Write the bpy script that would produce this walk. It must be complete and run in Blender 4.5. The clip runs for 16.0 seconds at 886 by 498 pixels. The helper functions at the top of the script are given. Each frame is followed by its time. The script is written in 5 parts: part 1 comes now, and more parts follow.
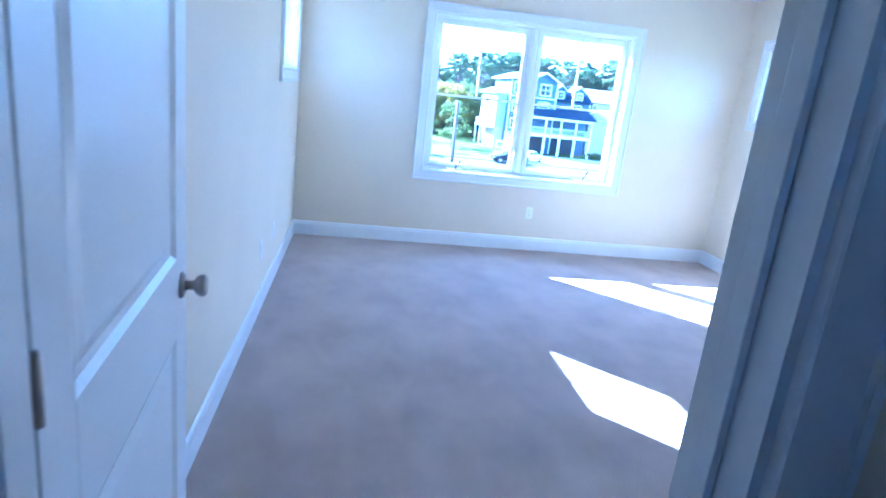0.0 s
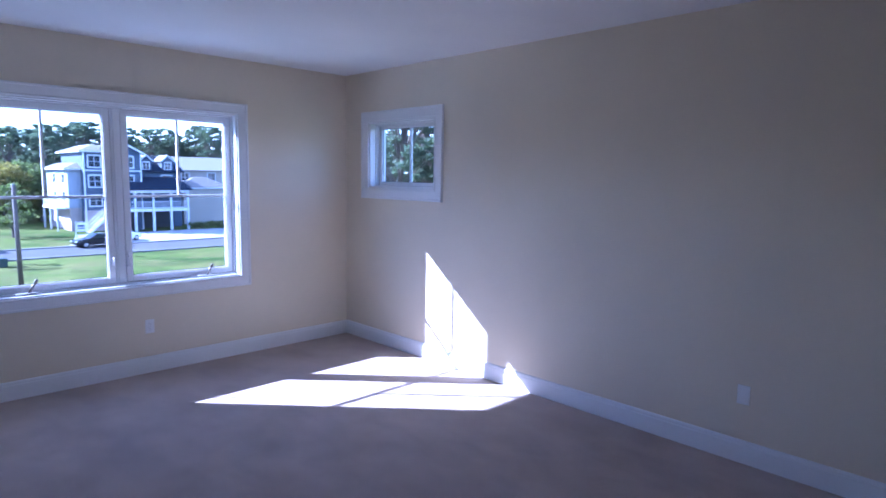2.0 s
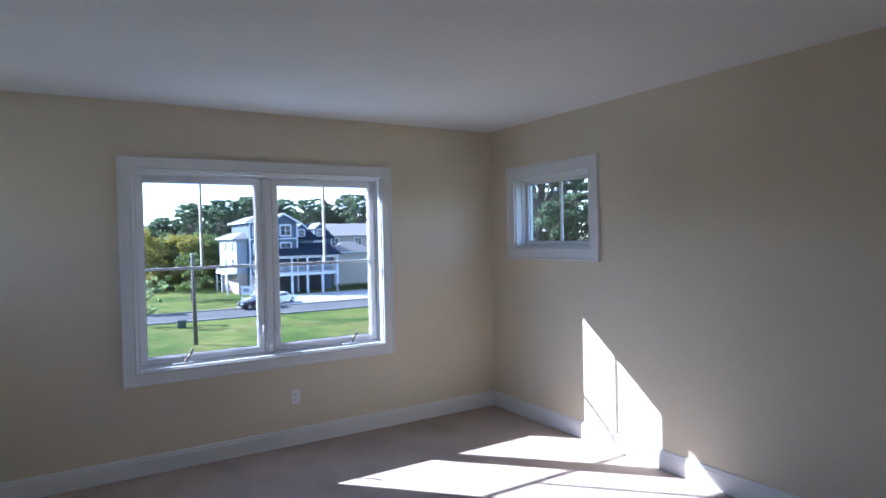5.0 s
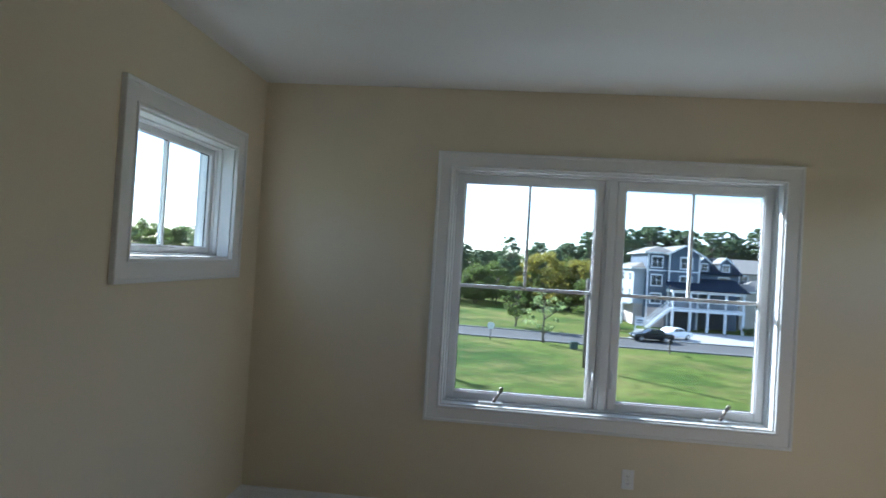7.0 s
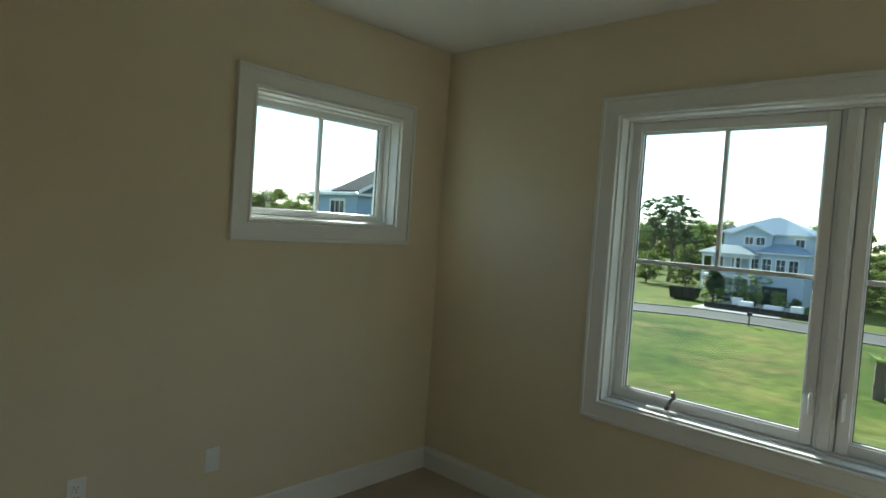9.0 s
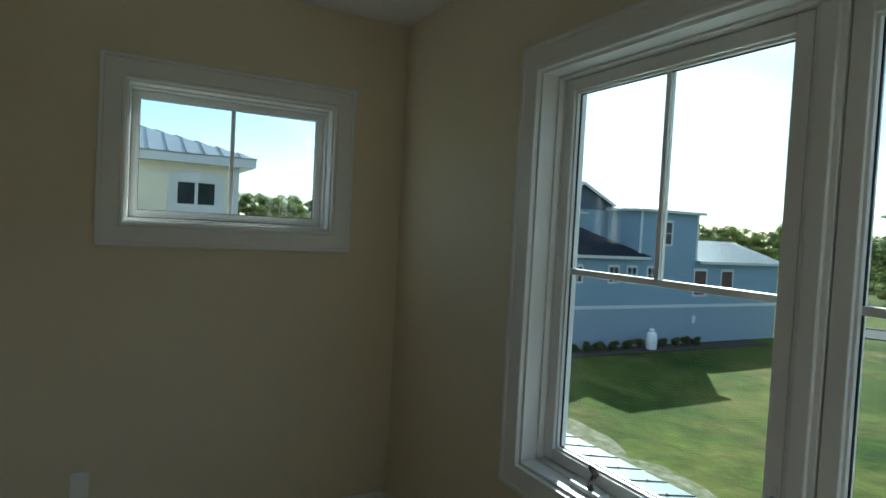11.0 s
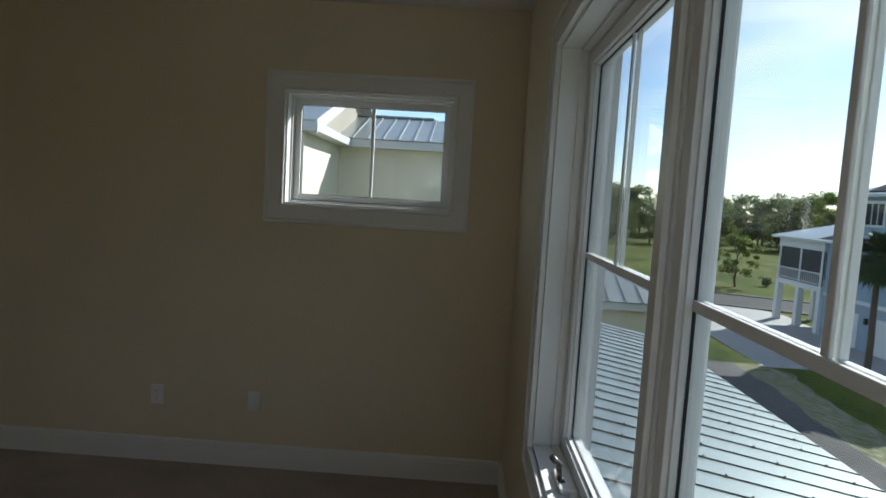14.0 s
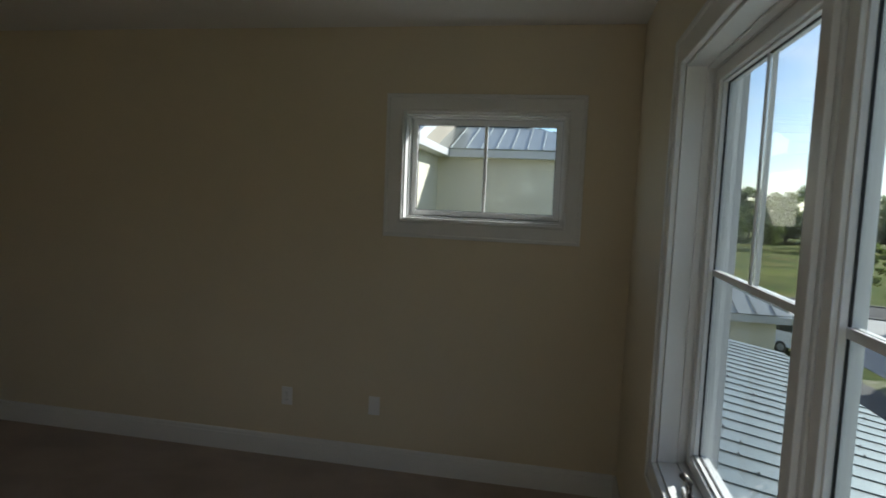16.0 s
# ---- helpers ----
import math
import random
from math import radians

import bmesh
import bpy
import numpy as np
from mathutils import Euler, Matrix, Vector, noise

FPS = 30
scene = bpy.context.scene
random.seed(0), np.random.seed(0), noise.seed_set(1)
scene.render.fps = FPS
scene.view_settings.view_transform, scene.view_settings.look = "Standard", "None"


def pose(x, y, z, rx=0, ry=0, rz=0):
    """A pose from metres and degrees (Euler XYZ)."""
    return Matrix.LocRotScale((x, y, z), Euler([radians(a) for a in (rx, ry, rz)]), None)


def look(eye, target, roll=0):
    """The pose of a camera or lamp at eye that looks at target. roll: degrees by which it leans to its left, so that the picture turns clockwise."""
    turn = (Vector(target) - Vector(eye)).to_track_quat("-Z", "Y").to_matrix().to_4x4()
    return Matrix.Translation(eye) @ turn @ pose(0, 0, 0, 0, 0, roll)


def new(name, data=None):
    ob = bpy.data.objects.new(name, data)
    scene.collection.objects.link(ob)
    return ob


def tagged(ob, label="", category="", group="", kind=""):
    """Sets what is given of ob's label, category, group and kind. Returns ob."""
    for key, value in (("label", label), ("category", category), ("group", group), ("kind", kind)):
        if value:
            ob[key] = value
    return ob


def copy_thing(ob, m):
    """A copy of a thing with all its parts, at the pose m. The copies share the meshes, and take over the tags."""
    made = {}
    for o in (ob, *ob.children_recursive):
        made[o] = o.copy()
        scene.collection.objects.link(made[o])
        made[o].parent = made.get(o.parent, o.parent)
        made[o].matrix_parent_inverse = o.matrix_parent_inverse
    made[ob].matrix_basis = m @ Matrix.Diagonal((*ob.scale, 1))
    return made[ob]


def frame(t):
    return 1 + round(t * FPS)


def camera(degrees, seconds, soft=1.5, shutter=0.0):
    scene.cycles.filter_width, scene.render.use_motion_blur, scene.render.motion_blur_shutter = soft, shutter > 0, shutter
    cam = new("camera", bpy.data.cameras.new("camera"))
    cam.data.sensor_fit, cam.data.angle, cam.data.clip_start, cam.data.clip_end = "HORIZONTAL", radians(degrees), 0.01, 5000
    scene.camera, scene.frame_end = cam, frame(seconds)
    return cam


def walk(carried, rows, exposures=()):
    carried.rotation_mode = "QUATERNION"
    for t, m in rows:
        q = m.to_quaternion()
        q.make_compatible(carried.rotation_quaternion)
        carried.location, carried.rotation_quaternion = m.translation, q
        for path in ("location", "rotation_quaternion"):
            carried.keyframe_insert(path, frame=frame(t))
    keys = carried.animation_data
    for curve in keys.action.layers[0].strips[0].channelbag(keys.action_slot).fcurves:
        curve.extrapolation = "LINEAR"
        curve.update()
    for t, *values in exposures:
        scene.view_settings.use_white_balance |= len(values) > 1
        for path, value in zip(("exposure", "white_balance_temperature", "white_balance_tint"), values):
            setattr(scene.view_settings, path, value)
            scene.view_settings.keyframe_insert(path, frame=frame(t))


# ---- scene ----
cam = camera(72.6, 16.0, soft=1.6, shutter=0.15)
PATH = [
    (0, (0.575, -6.037, 1.554), (0.882, -4.127, 1.045), 6.4),
    (0.4, (0.69, -5.757, 1.655), (1.207, -3.877, 1.209), 4.7),
    (0.5, (0.668, -5.7, 1.654), (1.24, -3.83, 1.236), 4.7),
    (0.8, (0.718, -5.485, 1.641), (1.423, -3.644, 1.304), 4.0),
    (1, (0.707, -5.39, 1.666), (1.533, -3.595, 1.355), 3.3),
    (1.5, (0.708, -5.277, 1.663), (1.852, -3.657, 1.405), 2.2),
    (2, (0.668, -5.351, 1.709), (2.057, -3.934, 1.472), 0.9),
    (2.5, (0.773, -5.302, 1.695), (2.214, -3.93, 1.507), -0.1),
    (3, (0.86, -5.228, 1.723), (2.295, -3.846, 1.565), -0.1),
    (3.5, (0.837, -5.23, 1.74), (2.258, -3.832, 1.597), 0.1),
    (4, (0.795, -5.175, 1.739), (2.092, -3.661, 1.605), 0.0),
    (6.5, (1.326, -4.167, 1.673), (1.635, -2.192, 1.739), 1.4),
    (7, (1.563, -3.769, 1.67), (1.375, -1.779, 1.701), 3.5),
    (7.5, (1.777, -3.354, 1.637), (1.131, -1.462, 1.645), 4.0),
    (8, (1.981, -3.167, 1.627), (0.943, -1.458, 1.624), 4.3),
    (8.5, (2.342, -3.009, 1.619), (1.097, -1.444, 1.571), 3.7),
    (9, (2.765, -2.883, 1.628), (1.394, -1.429, 1.546), 3.9),
    (11.5, (3.097, -0.989, 1.65), (1.242, -0.245, 1.563), 3.4),
    (12, (3.162, -0.741, 1.673), (1.239, -0.207, 1.56), 4.0),
    (12.5, (3.416, -0.643, 1.633), (1.466, -0.21, 1.539), 4.3),
    (13, (3.482, -0.536, 1.672), (1.511, -0.244, 1.499), 4.0),
    (13.2, (3.494, -0.443, 1.665), (1.511, -0.26, 1.476), 3.7),
    (13.5, (3.493, -0.354, 1.66), (1.503, -0.306, 1.47), 3.6),
    (14, (3.473, -0.311, 1.679), (1.481, -0.375, 1.509), 3.4),
    (14.5, (3.485, -0.308, 1.703), (1.494, -0.393, 1.534), 3.2),
    (15, (3.461, -0.264, 1.693), (1.471, -0.384, 1.536), 3.4),
    (15.5, (3.52, -0.322, 1.704), (1.532, -0.458, 1.54), 2.9),
    (16, (3.585, -0.418, 1.723), (1.627, -0.789, 1.558), 2.5),
]
# the clip's camera settles its exposure and white balance on the way: seconds, stops, kelvin, tint
EXPOSURE = [(0, 4.64, 3670, 15), (0.4, 3.98, 3720, 17), (0.8, 3.5, 3880, 26), (1.5, 2.96, 4060, 29), (2.5, 2.7, 4340, 38), (4.2, 2.6, 4610, 28), (6.3, 2.21, 5090, 12), (7.0, 2.14, 5200, 9), (8.0, 1.91, 5760, -4), (9.0, 1.8, 6080, -7), (11.5, 1.18, 5680, -3), (12.5, 1.07, 5900, 8), (14.0, 0.95, 5980, 8), (16.0, 0.92, 6080, 8)]
walk(cam, [(t, look(eye, target, roll)) for t, eye, target, roll in PATH], EXPOSURE)

# ---- light ----
G = -6.5                      # outdoor ground level below the bedroom floor
SUN_WAY = Vector((1.19, -1.23, -1.0)).normalized()
world = bpy.data.worlds.new("sky")
scene.world = world
world.use_nodes = True
wn = world.node_tree
sky = wn.nodes.new("ShaderNodeTexSky")
sky.sky_type = "NISHITA"
sky.sun_disc = False
sky.sun_elevation = math.asin(-SUN_WAY.z)
sky.sun_rotation = math.atan2(-SUN_WAY.x, -SUN_WAY.y)
sky.air_density = 0.9
sky.dust_density = 0.25
sky.ozone_density = 2.0
# thin high cloud spread over the whole sky
wco, stretch, cloud, thin, veil = [wn.nodes.new("ShaderNode" + k) for k in ("TexCoord", "Mapping", "TexNoise", "MapRange", "Mix")]
stretch.inputs["Scale"].default_value = (1.6, 1.6, 5.5)
cloud.inputs["Scale"].default_value, cloud.inputs["Detail"].default_value = 2.1, 7.0
thin.inputs[1].default_value, thin.inputs[2].default_value, thin.inputs[4].default_value = 0.44, 0.72, 0.75
veil.data_type = "RGBA"
veil.inputs[7].default_value = (8.0, 8.2, 8.6, 1)
wn.links.new(wco.outputs["Generated"], stretch.inputs["Vector"])
wn.links.new(stretch.outputs[0], cloud.inputs["Vector"])
wn.links.new(cloud.outputs[0], thin.inputs[0])
wn.links.new(thin.outputs[0], veil.inputs[0])
wn.links.new(sky.outputs[0], veil.inputs[6])
wn.links.new(veil.outputs[2], wn.nodes["Background"].inputs[0])
wn.nodes["Background"].inputs[1].default_value = 0.09
sun = new("sun", bpy.data.lights.new("sun", "SUN"))
sun.data.energy, sun.data.angle, sun.data.color = 4.3, radians(0.55), (1.0, 0.95, 0.86)
sun.matrix_basis = look((0, 0, 30), Vector((0, 0, 30)) + SUN_WAY)


# ---- materials ----
def material(name, color, rough=0.6, metal=0.0, scale=8.0, vary=0.12, fine=120.0, bump=0.1, depth=0.002, hue=None, per_object=0.0, sheen=0.0, spec=0.5):
    """Principled paint with a coarse and a fine noise on colour and relief; hue: second colour mixed in patches."""
    m = bpy.data.materials.new(name)
    m.use_nodes = True
    n, l = m.node_tree.nodes, m.node_tree.links
    p = n["Principled BSDF"]
    p.inputs["Roughness"].default_value = rough
    p.inputs["Metallic"].default_value = metal
    p.inputs["Specular IOR Level"].default_value = spec
    if sheen:
        p.inputs["Sheen Weight"].default_value = sheen
    co = n.new("ShaderNodeTexCoord")
    big, small = n.new("ShaderNodeTexNoise"), n.new("ShaderNodeTexNoise")
    for tex, s in ((big, scale), (small, fine)):
        tex.inputs["Scale"].default_value = s
        tex.inputs["Detail"].default_value = 5.0
        l.new(co.outputs["Object"], tex.inputs["Vector"])
    mix = n.new("ShaderNodeMix")
    mix.data_type = "RGBA"
    a = [c * (1 - vary) for c in color] + [1]
    b = [min(1, c * (1 + vary)) for c in (hue or color)] + [1]
    mix.inputs[6].default_value, mix.inputs[7].default_value = a, b
    ramp = n.new("ShaderNodeMapRange")
    ramp.inputs[1].default_value, ramp.inputs[2].default_value = 0.3, 0.7
    l.new(big.outputs[0], ramp.inputs[0])
    l.new(ramp.outputs[0], mix.inputs[0])
    grain = n.new("ShaderNodeMix")
    grain.data_type, grain.blend_type = "RGBA", "MULTIPLY"
    grain.inputs[0].default_value = min(1.0, vary * 2.2)
    l.new(mix.outputs[2], grain.inputs[6])
    g2 = n.new("ShaderNodeMapRange")
    g2.inputs[1].default_value, g2.inputs[2].default_value, g2.inputs[3].default_value = 0.3, 0.7, 0.45
    l.new(small.outputs[0], g2.inputs[0])
    l.new(g2.outputs[0], grain.inputs[7])
    out = grain.outputs[2]
    if per_object:
        info, hsv, rng = n.new("ShaderNodeObjectInfo"), n.new("ShaderNodeHueSaturation"), n.new("ShaderNodeMapRange")
        rng.inputs[3].default_value, rng.inputs[4].default_value = 1 - per_object, 1 + per_object
        l.new(info.outputs["Random"], rng.inputs[0])
        l.new(rng.outputs[0], hsv.inputs["Value"])
        l.new(out, hsv.inputs["Color"])
        out = hsv.outputs[0]
    l.new(out, p.inputs["Base Color"])
    if bump:
        bp = n.new("ShaderNodeBump")
        bp.inputs["Strength"].default_value, bp.inputs["Distance"].default_value = bump, depth
        l.new(small.outputs[0], bp.inputs["Height"])
        l.new(bp.outputs[0], p.inputs["Normal"])
    return m


def glass_material():
    m = bpy.data.materials.new("window glass")
    m.use_nodes = True
    n, l = m.node_tree.nodes, m.node_tree.links
    n.clear()
    out, mix = n.new("ShaderNodeOutputMaterial"), n.new("ShaderNodeMixShader")
    clear, gloss, face = n.new("ShaderNodeBsdfTransparent"), n.new("ShaderNodeBsdfGlossy"), n.new("ShaderNodeLayerWeight")
    clear.inputs[0].default_value = (0.95, 0.97, 0.96, 1)
    gloss.inputs["Roughness"].default_value = 0.0
    face.inputs[0].default_value = 0.5
    power, scale = n.new("ShaderNodeMath"), n.new("ShaderNodeMath")
    power.operation, scale.operation = "POWER", "MULTIPLY_ADD"
    power.inputs[1].default_value = 5.0
    scale.inputs[1].default_value, scale.inputs[2].default_value = 0.8, 0.04
    l.new(face.outputs["Facing"], power.inputs[0])
    l.new(power.outputs[0], scale.inputs[0])
    l.new(scale.outputs[0], mix.inputs[0])
    l.new(clear.outputs[0], mix.inputs[1])
    l.new(gloss.outputs[0], mix.inputs[2])
    l.new(mix.outputs[0], out.inputs[0])
    return m


def siding_material(name, color, pitch=0.16):
    """Painted lap siding seen from afar: fine horizontal shadow lines in relief and slight board to board change."""
    m = material(name, color, rough=0.65, scale=1.2, vary=0.07, fine=25, bump=0)
    n, l = m.node_tree.nodes, m.node_tree.links
    co, wave, bp = n.new("ShaderNodeTexCoord"), n.new("ShaderNodeTexWave"), n.new("ShaderNodeBump")
    wave.wave_type, wave.bands_direction, wave.wave_profile = "BANDS", "Z", "SAW"
    wave.inputs["Scale"].default_value = 0.314 / pitch
    bp.inputs["Strength"].default_value, bp.inputs["Distance"].default_value = 0.3, 0.012
    l.new(co.outputs["Object"], wave.inputs["Vector"])
    l.new(wave.outputs[0], bp.inputs["Height"])
    l.new(bp.outputs[0], n["Principled BSDF"].inputs["Normal"])
    return m


M_WALL = material("cream wall paint", (0.74, 0.662, 0.495), 0.55, scale=1.5, vary=0.03, fine=260, bump=0.12, depth=0.001)
M_CEIL = material("white ceiling paint", (0.78, 0.78, 0.77), 0.7, scale=1.5, vary=0.025, fine=200, bump=0.15, depth=0.001)
M_TRIM = material("white trim paint", (0.80, 0.81, 0.80), 0.32, scale=3, vary=0.02, fine=90, bump=0.04, depth=0.0006)
M_CARPET = material("beige cut pile carpet", (0.44, 0.355, 0.285), 0.95, scale=2.6, vary=0.05, fine=150, bump=0.9, depth=0.007, hue=(0.49, 0.40, 0.325), sheen=0.2, spec=0.1)
M_SASH = material("white vinyl sash", (0.80, 0.81, 0.81), 0.28, scale=3, vary=0.02, fine=60, bump=0.03, depth=0.0005)
# gasket rubber; also blackens the sash gaps in place of their shade
M_GASKET_AND_GAP = material("black rubber gasket", (0.02, 0.02, 0.022), 0.6, vary=0.1, bump=0)
# nickel with the backlit shade of the handles put into its colour
M_CRANK = material("crank nickel darkened for backlight", (0.16, 0.145, 0.13), 0.35, metal=0.9, scale=30, vary=0.08, fine=200, bump=0.03)
M_NICKEL = material("brushed nickel", (0.42, 0.38, 0.34), 0.32, metal=1.0, scale=30, vary=0.08, fine=300, bump=0.05)
M_PLATE = material("white plastic plate", (0.86, 0.86, 0.85), 0.35, scale=10, vary=0.015, fine=80, bump=0)
M_DARK = material("dark slot", (0.015, 0.015, 0.015), 0.6, vary=0.1, bump=0)
M_SCREW = material("galvanised screw", (0.22, 0.23, 0.23), 0.5, metal=0.7, vary=0.1, bump=0)
M_GLASS = glass_material()
M_METALROOF = material("galvalume standing seam roof", (0.34, 0.37, 0.37), 0.34, metal=0.45, scale=1.3, vary=0.09, fine=14, bump=0.12, depth=0.004, per_object=0.05)
# darker, smoother version of the roof metal for the porch
M_PORCHROOF = material("darker galvalume porch roof", (0.205, 0.235, 0.23), 0.28, metal=0.6, scale=1.3, vary=0.1, fine=14, bump=0.12, depth=0.004, per_object=0.06)
M_YELLOW = siding_material("pale yellow siding", (0.78, 0.73, 0.60))
M_WHITE_OUT = material("white exterior trim", (0.62, 0.63, 0.64), 0.5, scale=2, vary=0.04, fine=30, bump=0.05)
M_BLUE = siding_material("sky blue siding", (0.24, 0.335, 0.43))
M_BLUE_LOW = siding_material("grey blue stucco", (0.27, 0.34, 0.42))
M_SLATE = siding_material("slate blue siding", (0.062, 0.085, 0.12))
M_LTBLUE = siding_material("light blue siding", (0.38, 0.45, 0.53))
M_PALEGREY = siding_material("pale grey blue siding", (0.31, 0.335, 0.37))
M_BRICK = material("pinkish painted block", (0.40, 0.34, 0.31), 0.85, scale=1.5, vary=0.12, fine=14, bump=0.3, depth=0.01)
M_CURTAIN = material("dark red brown blind", (0.10, 0.05, 0.05), 0.7, scale=2, vary=0.15, fine=20, bump=0)
M_BEIGE = siding_material("beige siding", (0.36, 0.32, 0.26))
M_SHINGLE = material("dark asphalt shingle", (0.022, 0.030, 0.045), 0.95, spec=0.06, scale=2.5, vary=0.25, fine=18, bump=0.4, depth=0.01)
M_TANROOF = material("tan shingle roof", (0.21, 0.19, 0.165), 0.8, scale=2.5, vary=0.15, fine=18, bump=0.3, depth=0.01)
M_BLUEROOF = material("blue grey metal roof", (0.17, 0.235, 0.31), 0.38, metal=0.4, scale=1.5, vary=0.08, fine=10, bump=0.1)
M_PANE_DARK = material("dark house window glass", (0.03, 0.04, 0.05), 0.06, vary=0.2, scale=1, fine=3, bump=0)
M_SCREEN = material("dark porch screen", (0.035, 0.04, 0.045), 0.7, vary=0.2, scale=4, fine=60, bump=0)
M_GRASS = material("mown lawn", (0.045, 0.098, 0.014), 0.95, scale=0.11, vary=0.25, fine=1.9, bump=0.9, depth=0.10, hue=(0.115, 0.138, 0.028), spec=0.05)


def wear_the_lawn(m):
    """Straw-coloured dry patches with ragged outlines, and darker tufts, over the green."""
    n, l = m.node_tree.nodes, m.node_tree.links
    p = n["Principled BSDF"]
    green = p.inputs["Base Color"].links[0].from_socket
    co = n.new("ShaderNodeTexCoord")
    patch, tuft, edge, mix, dark, depth = [n.new("ShaderNode" + k) for k in ("TexNoise", "TexNoise", "MapRange", "Mix", "Mix", "MapRange")]
    patch.inputs["Scale"].default_value, patch.inputs["Detail"].default_value, patch.inputs["Roughness"].default_value = 0.16, 9.0, 0.68
    tuft.inputs["Scale"].default_value, tuft.inputs["Detail"].default_value = 0.9, 8.0
    edge.inputs[1].default_value, edge.inputs[2].default_value, edge.inputs[4].default_value = 0.47, 0.66, 0.55
    depth.inputs[1].default_value, depth.inputs[2].default_value, depth.inputs[3].default_value, depth.inputs[4].default_value = 0.32, 0.66, 0.68, 1.1
    mix.data_type, dark.data_type, dark.blend_type = "RGBA", "RGBA", "MULTIPLY"
    mix.inputs[7].default_value = (0.20, 0.155, 0.06, 1)
    dark.inputs[0].default_value = 1.0
    for t in (patch, tuft):
        l.new(co.outputs["Object"], t.inputs["Vector"])
    l.new(patch.outputs[0], edge.inputs[0])
    l.new(edge.outputs[0], mix.inputs[0])
    l.new(green, mix.inputs[6])
    l.new(tuft.outputs[0], depth.inputs[0])
    l.new(mix.outputs[2], dark.inputs[6])
    l.new(depth.outputs[0], dark.inputs[7])
    l.new(dark.outputs[2], p.inputs["Base Color"])


wear_the_lawn(M_GRASS)


def brush_the_carpet(m):
    """Pile leaning this way and that: soft strokes along the room and small tufts."""
    n, l = m.node_tree.nodes, m.node_tree.links
    p = n["Principled BSDF"]
    plain = p.inputs["Base Color"].links[0].from_socket
    co, lay, stroke, tone, mix = [n.new("ShaderNode" + k) for k in ("TexCoord", "Mapping", "TexNoise", "MapRange", "Mix")]
    lay.inputs["Scale"].default_value = (4.2, 2.2, 1.0)
    lay.inputs["Rotation"].default_value = (0, 0, 0.25)
    stroke.inputs["Scale"].default_value, stroke.inputs["Detail"].default_value, stroke.inputs["Distortion"].default_value = 1.0, 4.0, 0.6
    tone.inputs[1].default_value, tone.inputs[2].default_value, tone.inputs[3].default_value, tone.inputs[4].default_value = 0.35, 0.65, 0.93, 1.05
    mix.data_type, mix.blend_type = "RGBA", "MULTIPLY"
    mix.inputs[0].default_value = 1.0
    l.new(co.outputs["Object"], lay.inputs["Vector"])
    l.new(lay.outputs[0], stroke.inputs["Vector"])
    l.new(stroke.outputs[0], tone.inputs[0])
    l.new(plain, mix.inputs[6])
    l.new(tone.outputs[0], mix.inputs[7])
    l.new(mix.outputs[2], p.inputs["Base Color"])


brush_the_carpet(M_CARPET)
M_ASPHALT = material("pale worn asphalt", (0.10, 0.098, 0.096), 0.95, spec=0.08, scale=0.4, vary=0.12, fine=12, bump=0.3, depth=0.01)
M_CONCRETE = material("light concrete", (0.32, 0.315, 0.305), 0.8, scale=0.6, vary=0.1, fine=9, bump=0.2, depth=0.006)
M_PATH = material("grey worn path", (0.12, 0.118, 0.115), 0.9, scale=0.7, vary=0.22, fine=9, bump=0.4, depth=0.02, spec=0.1)
M_SAND = material("sandy soil with weeds", (0.48, 0.44, 0.34), 0.95, scale=2.6, vary=0.3, fine=5, bump=0.9, depth=0.06, hue=(0.09, 0.115, 0.03), spec=0.1)
M_KERB = material("worn grey kerb concrete", (0.17, 0.17, 0.16), 0.95, spec=0.1, scale=0.8, vary=0.12, fine=9, bump=0.2, depth=0.006)
M_MULCH = material("dark mulch", (0.055, 0.04, 0.03), 0.95, scale=2, vary=0.3, fine=15, bump=0.8, depth=0.04)
M_BARK = material("grey brown bark", (0.13, 0.10, 0.075), 0.9, scale=5, vary=0.25, fine=30, bump=0.6, depth=0.03)
M_POLE = material("weathered pole wood", (0.12, 0.095, 0.075), 0.85, scale=4, vary=0.2, fine=40, bump=0.3, depth=0.01)
# needle colour paled to stand in for haze over the distant woods
M_LEAF_PINE = material("pine needles", (0.12, 0.155, 0.10), 0.8, scale=0.6, vary=0.35, fine=6, bump=0, per_object=0.25)
M_LEAF_OAK = material("oak leaves", (0.115, 0.13, 0.062), 0.75, scale=0.4, vary=0.35, fine=6, bump=0, hue=(0.11, 0.12, 0.03), per_object=0.25)
M_LEAF_YELLOW = material("autumn oak leaves", (0.22, 0.19, 0.035), 0.75, scale=0.4, vary=0.3, fine=6, bump=0, hue=(0.16, 0.16, 0.04), per_object=0.2)
M_LEAF_YOUNG = material("pale young leaves", (0.13, 0.19, 0.06), 0.7, scale=0.5, vary=0.3, fine=6, bump=0, per_object=0.15)
def let_light_through(m, share, tone):
    """Leaves: part of the light passes through them."""
    n, l = m.node_tree.nodes, m.node_tree.links
    mix, tr = n.new("ShaderNodeMixShader"), n.new("ShaderNodeBsdfTranslucent")
    tr.inputs[0].default_value = (*tone, 1)
    mix.inputs[0].default_value = share
    l.new(n["Principled BSDF"].outputs[0], mix.inputs[1])
    l.new(tr.outputs[0], mix.inputs[2])
    l.new(mix.outputs[0], n["Material Output"].inputs[0])


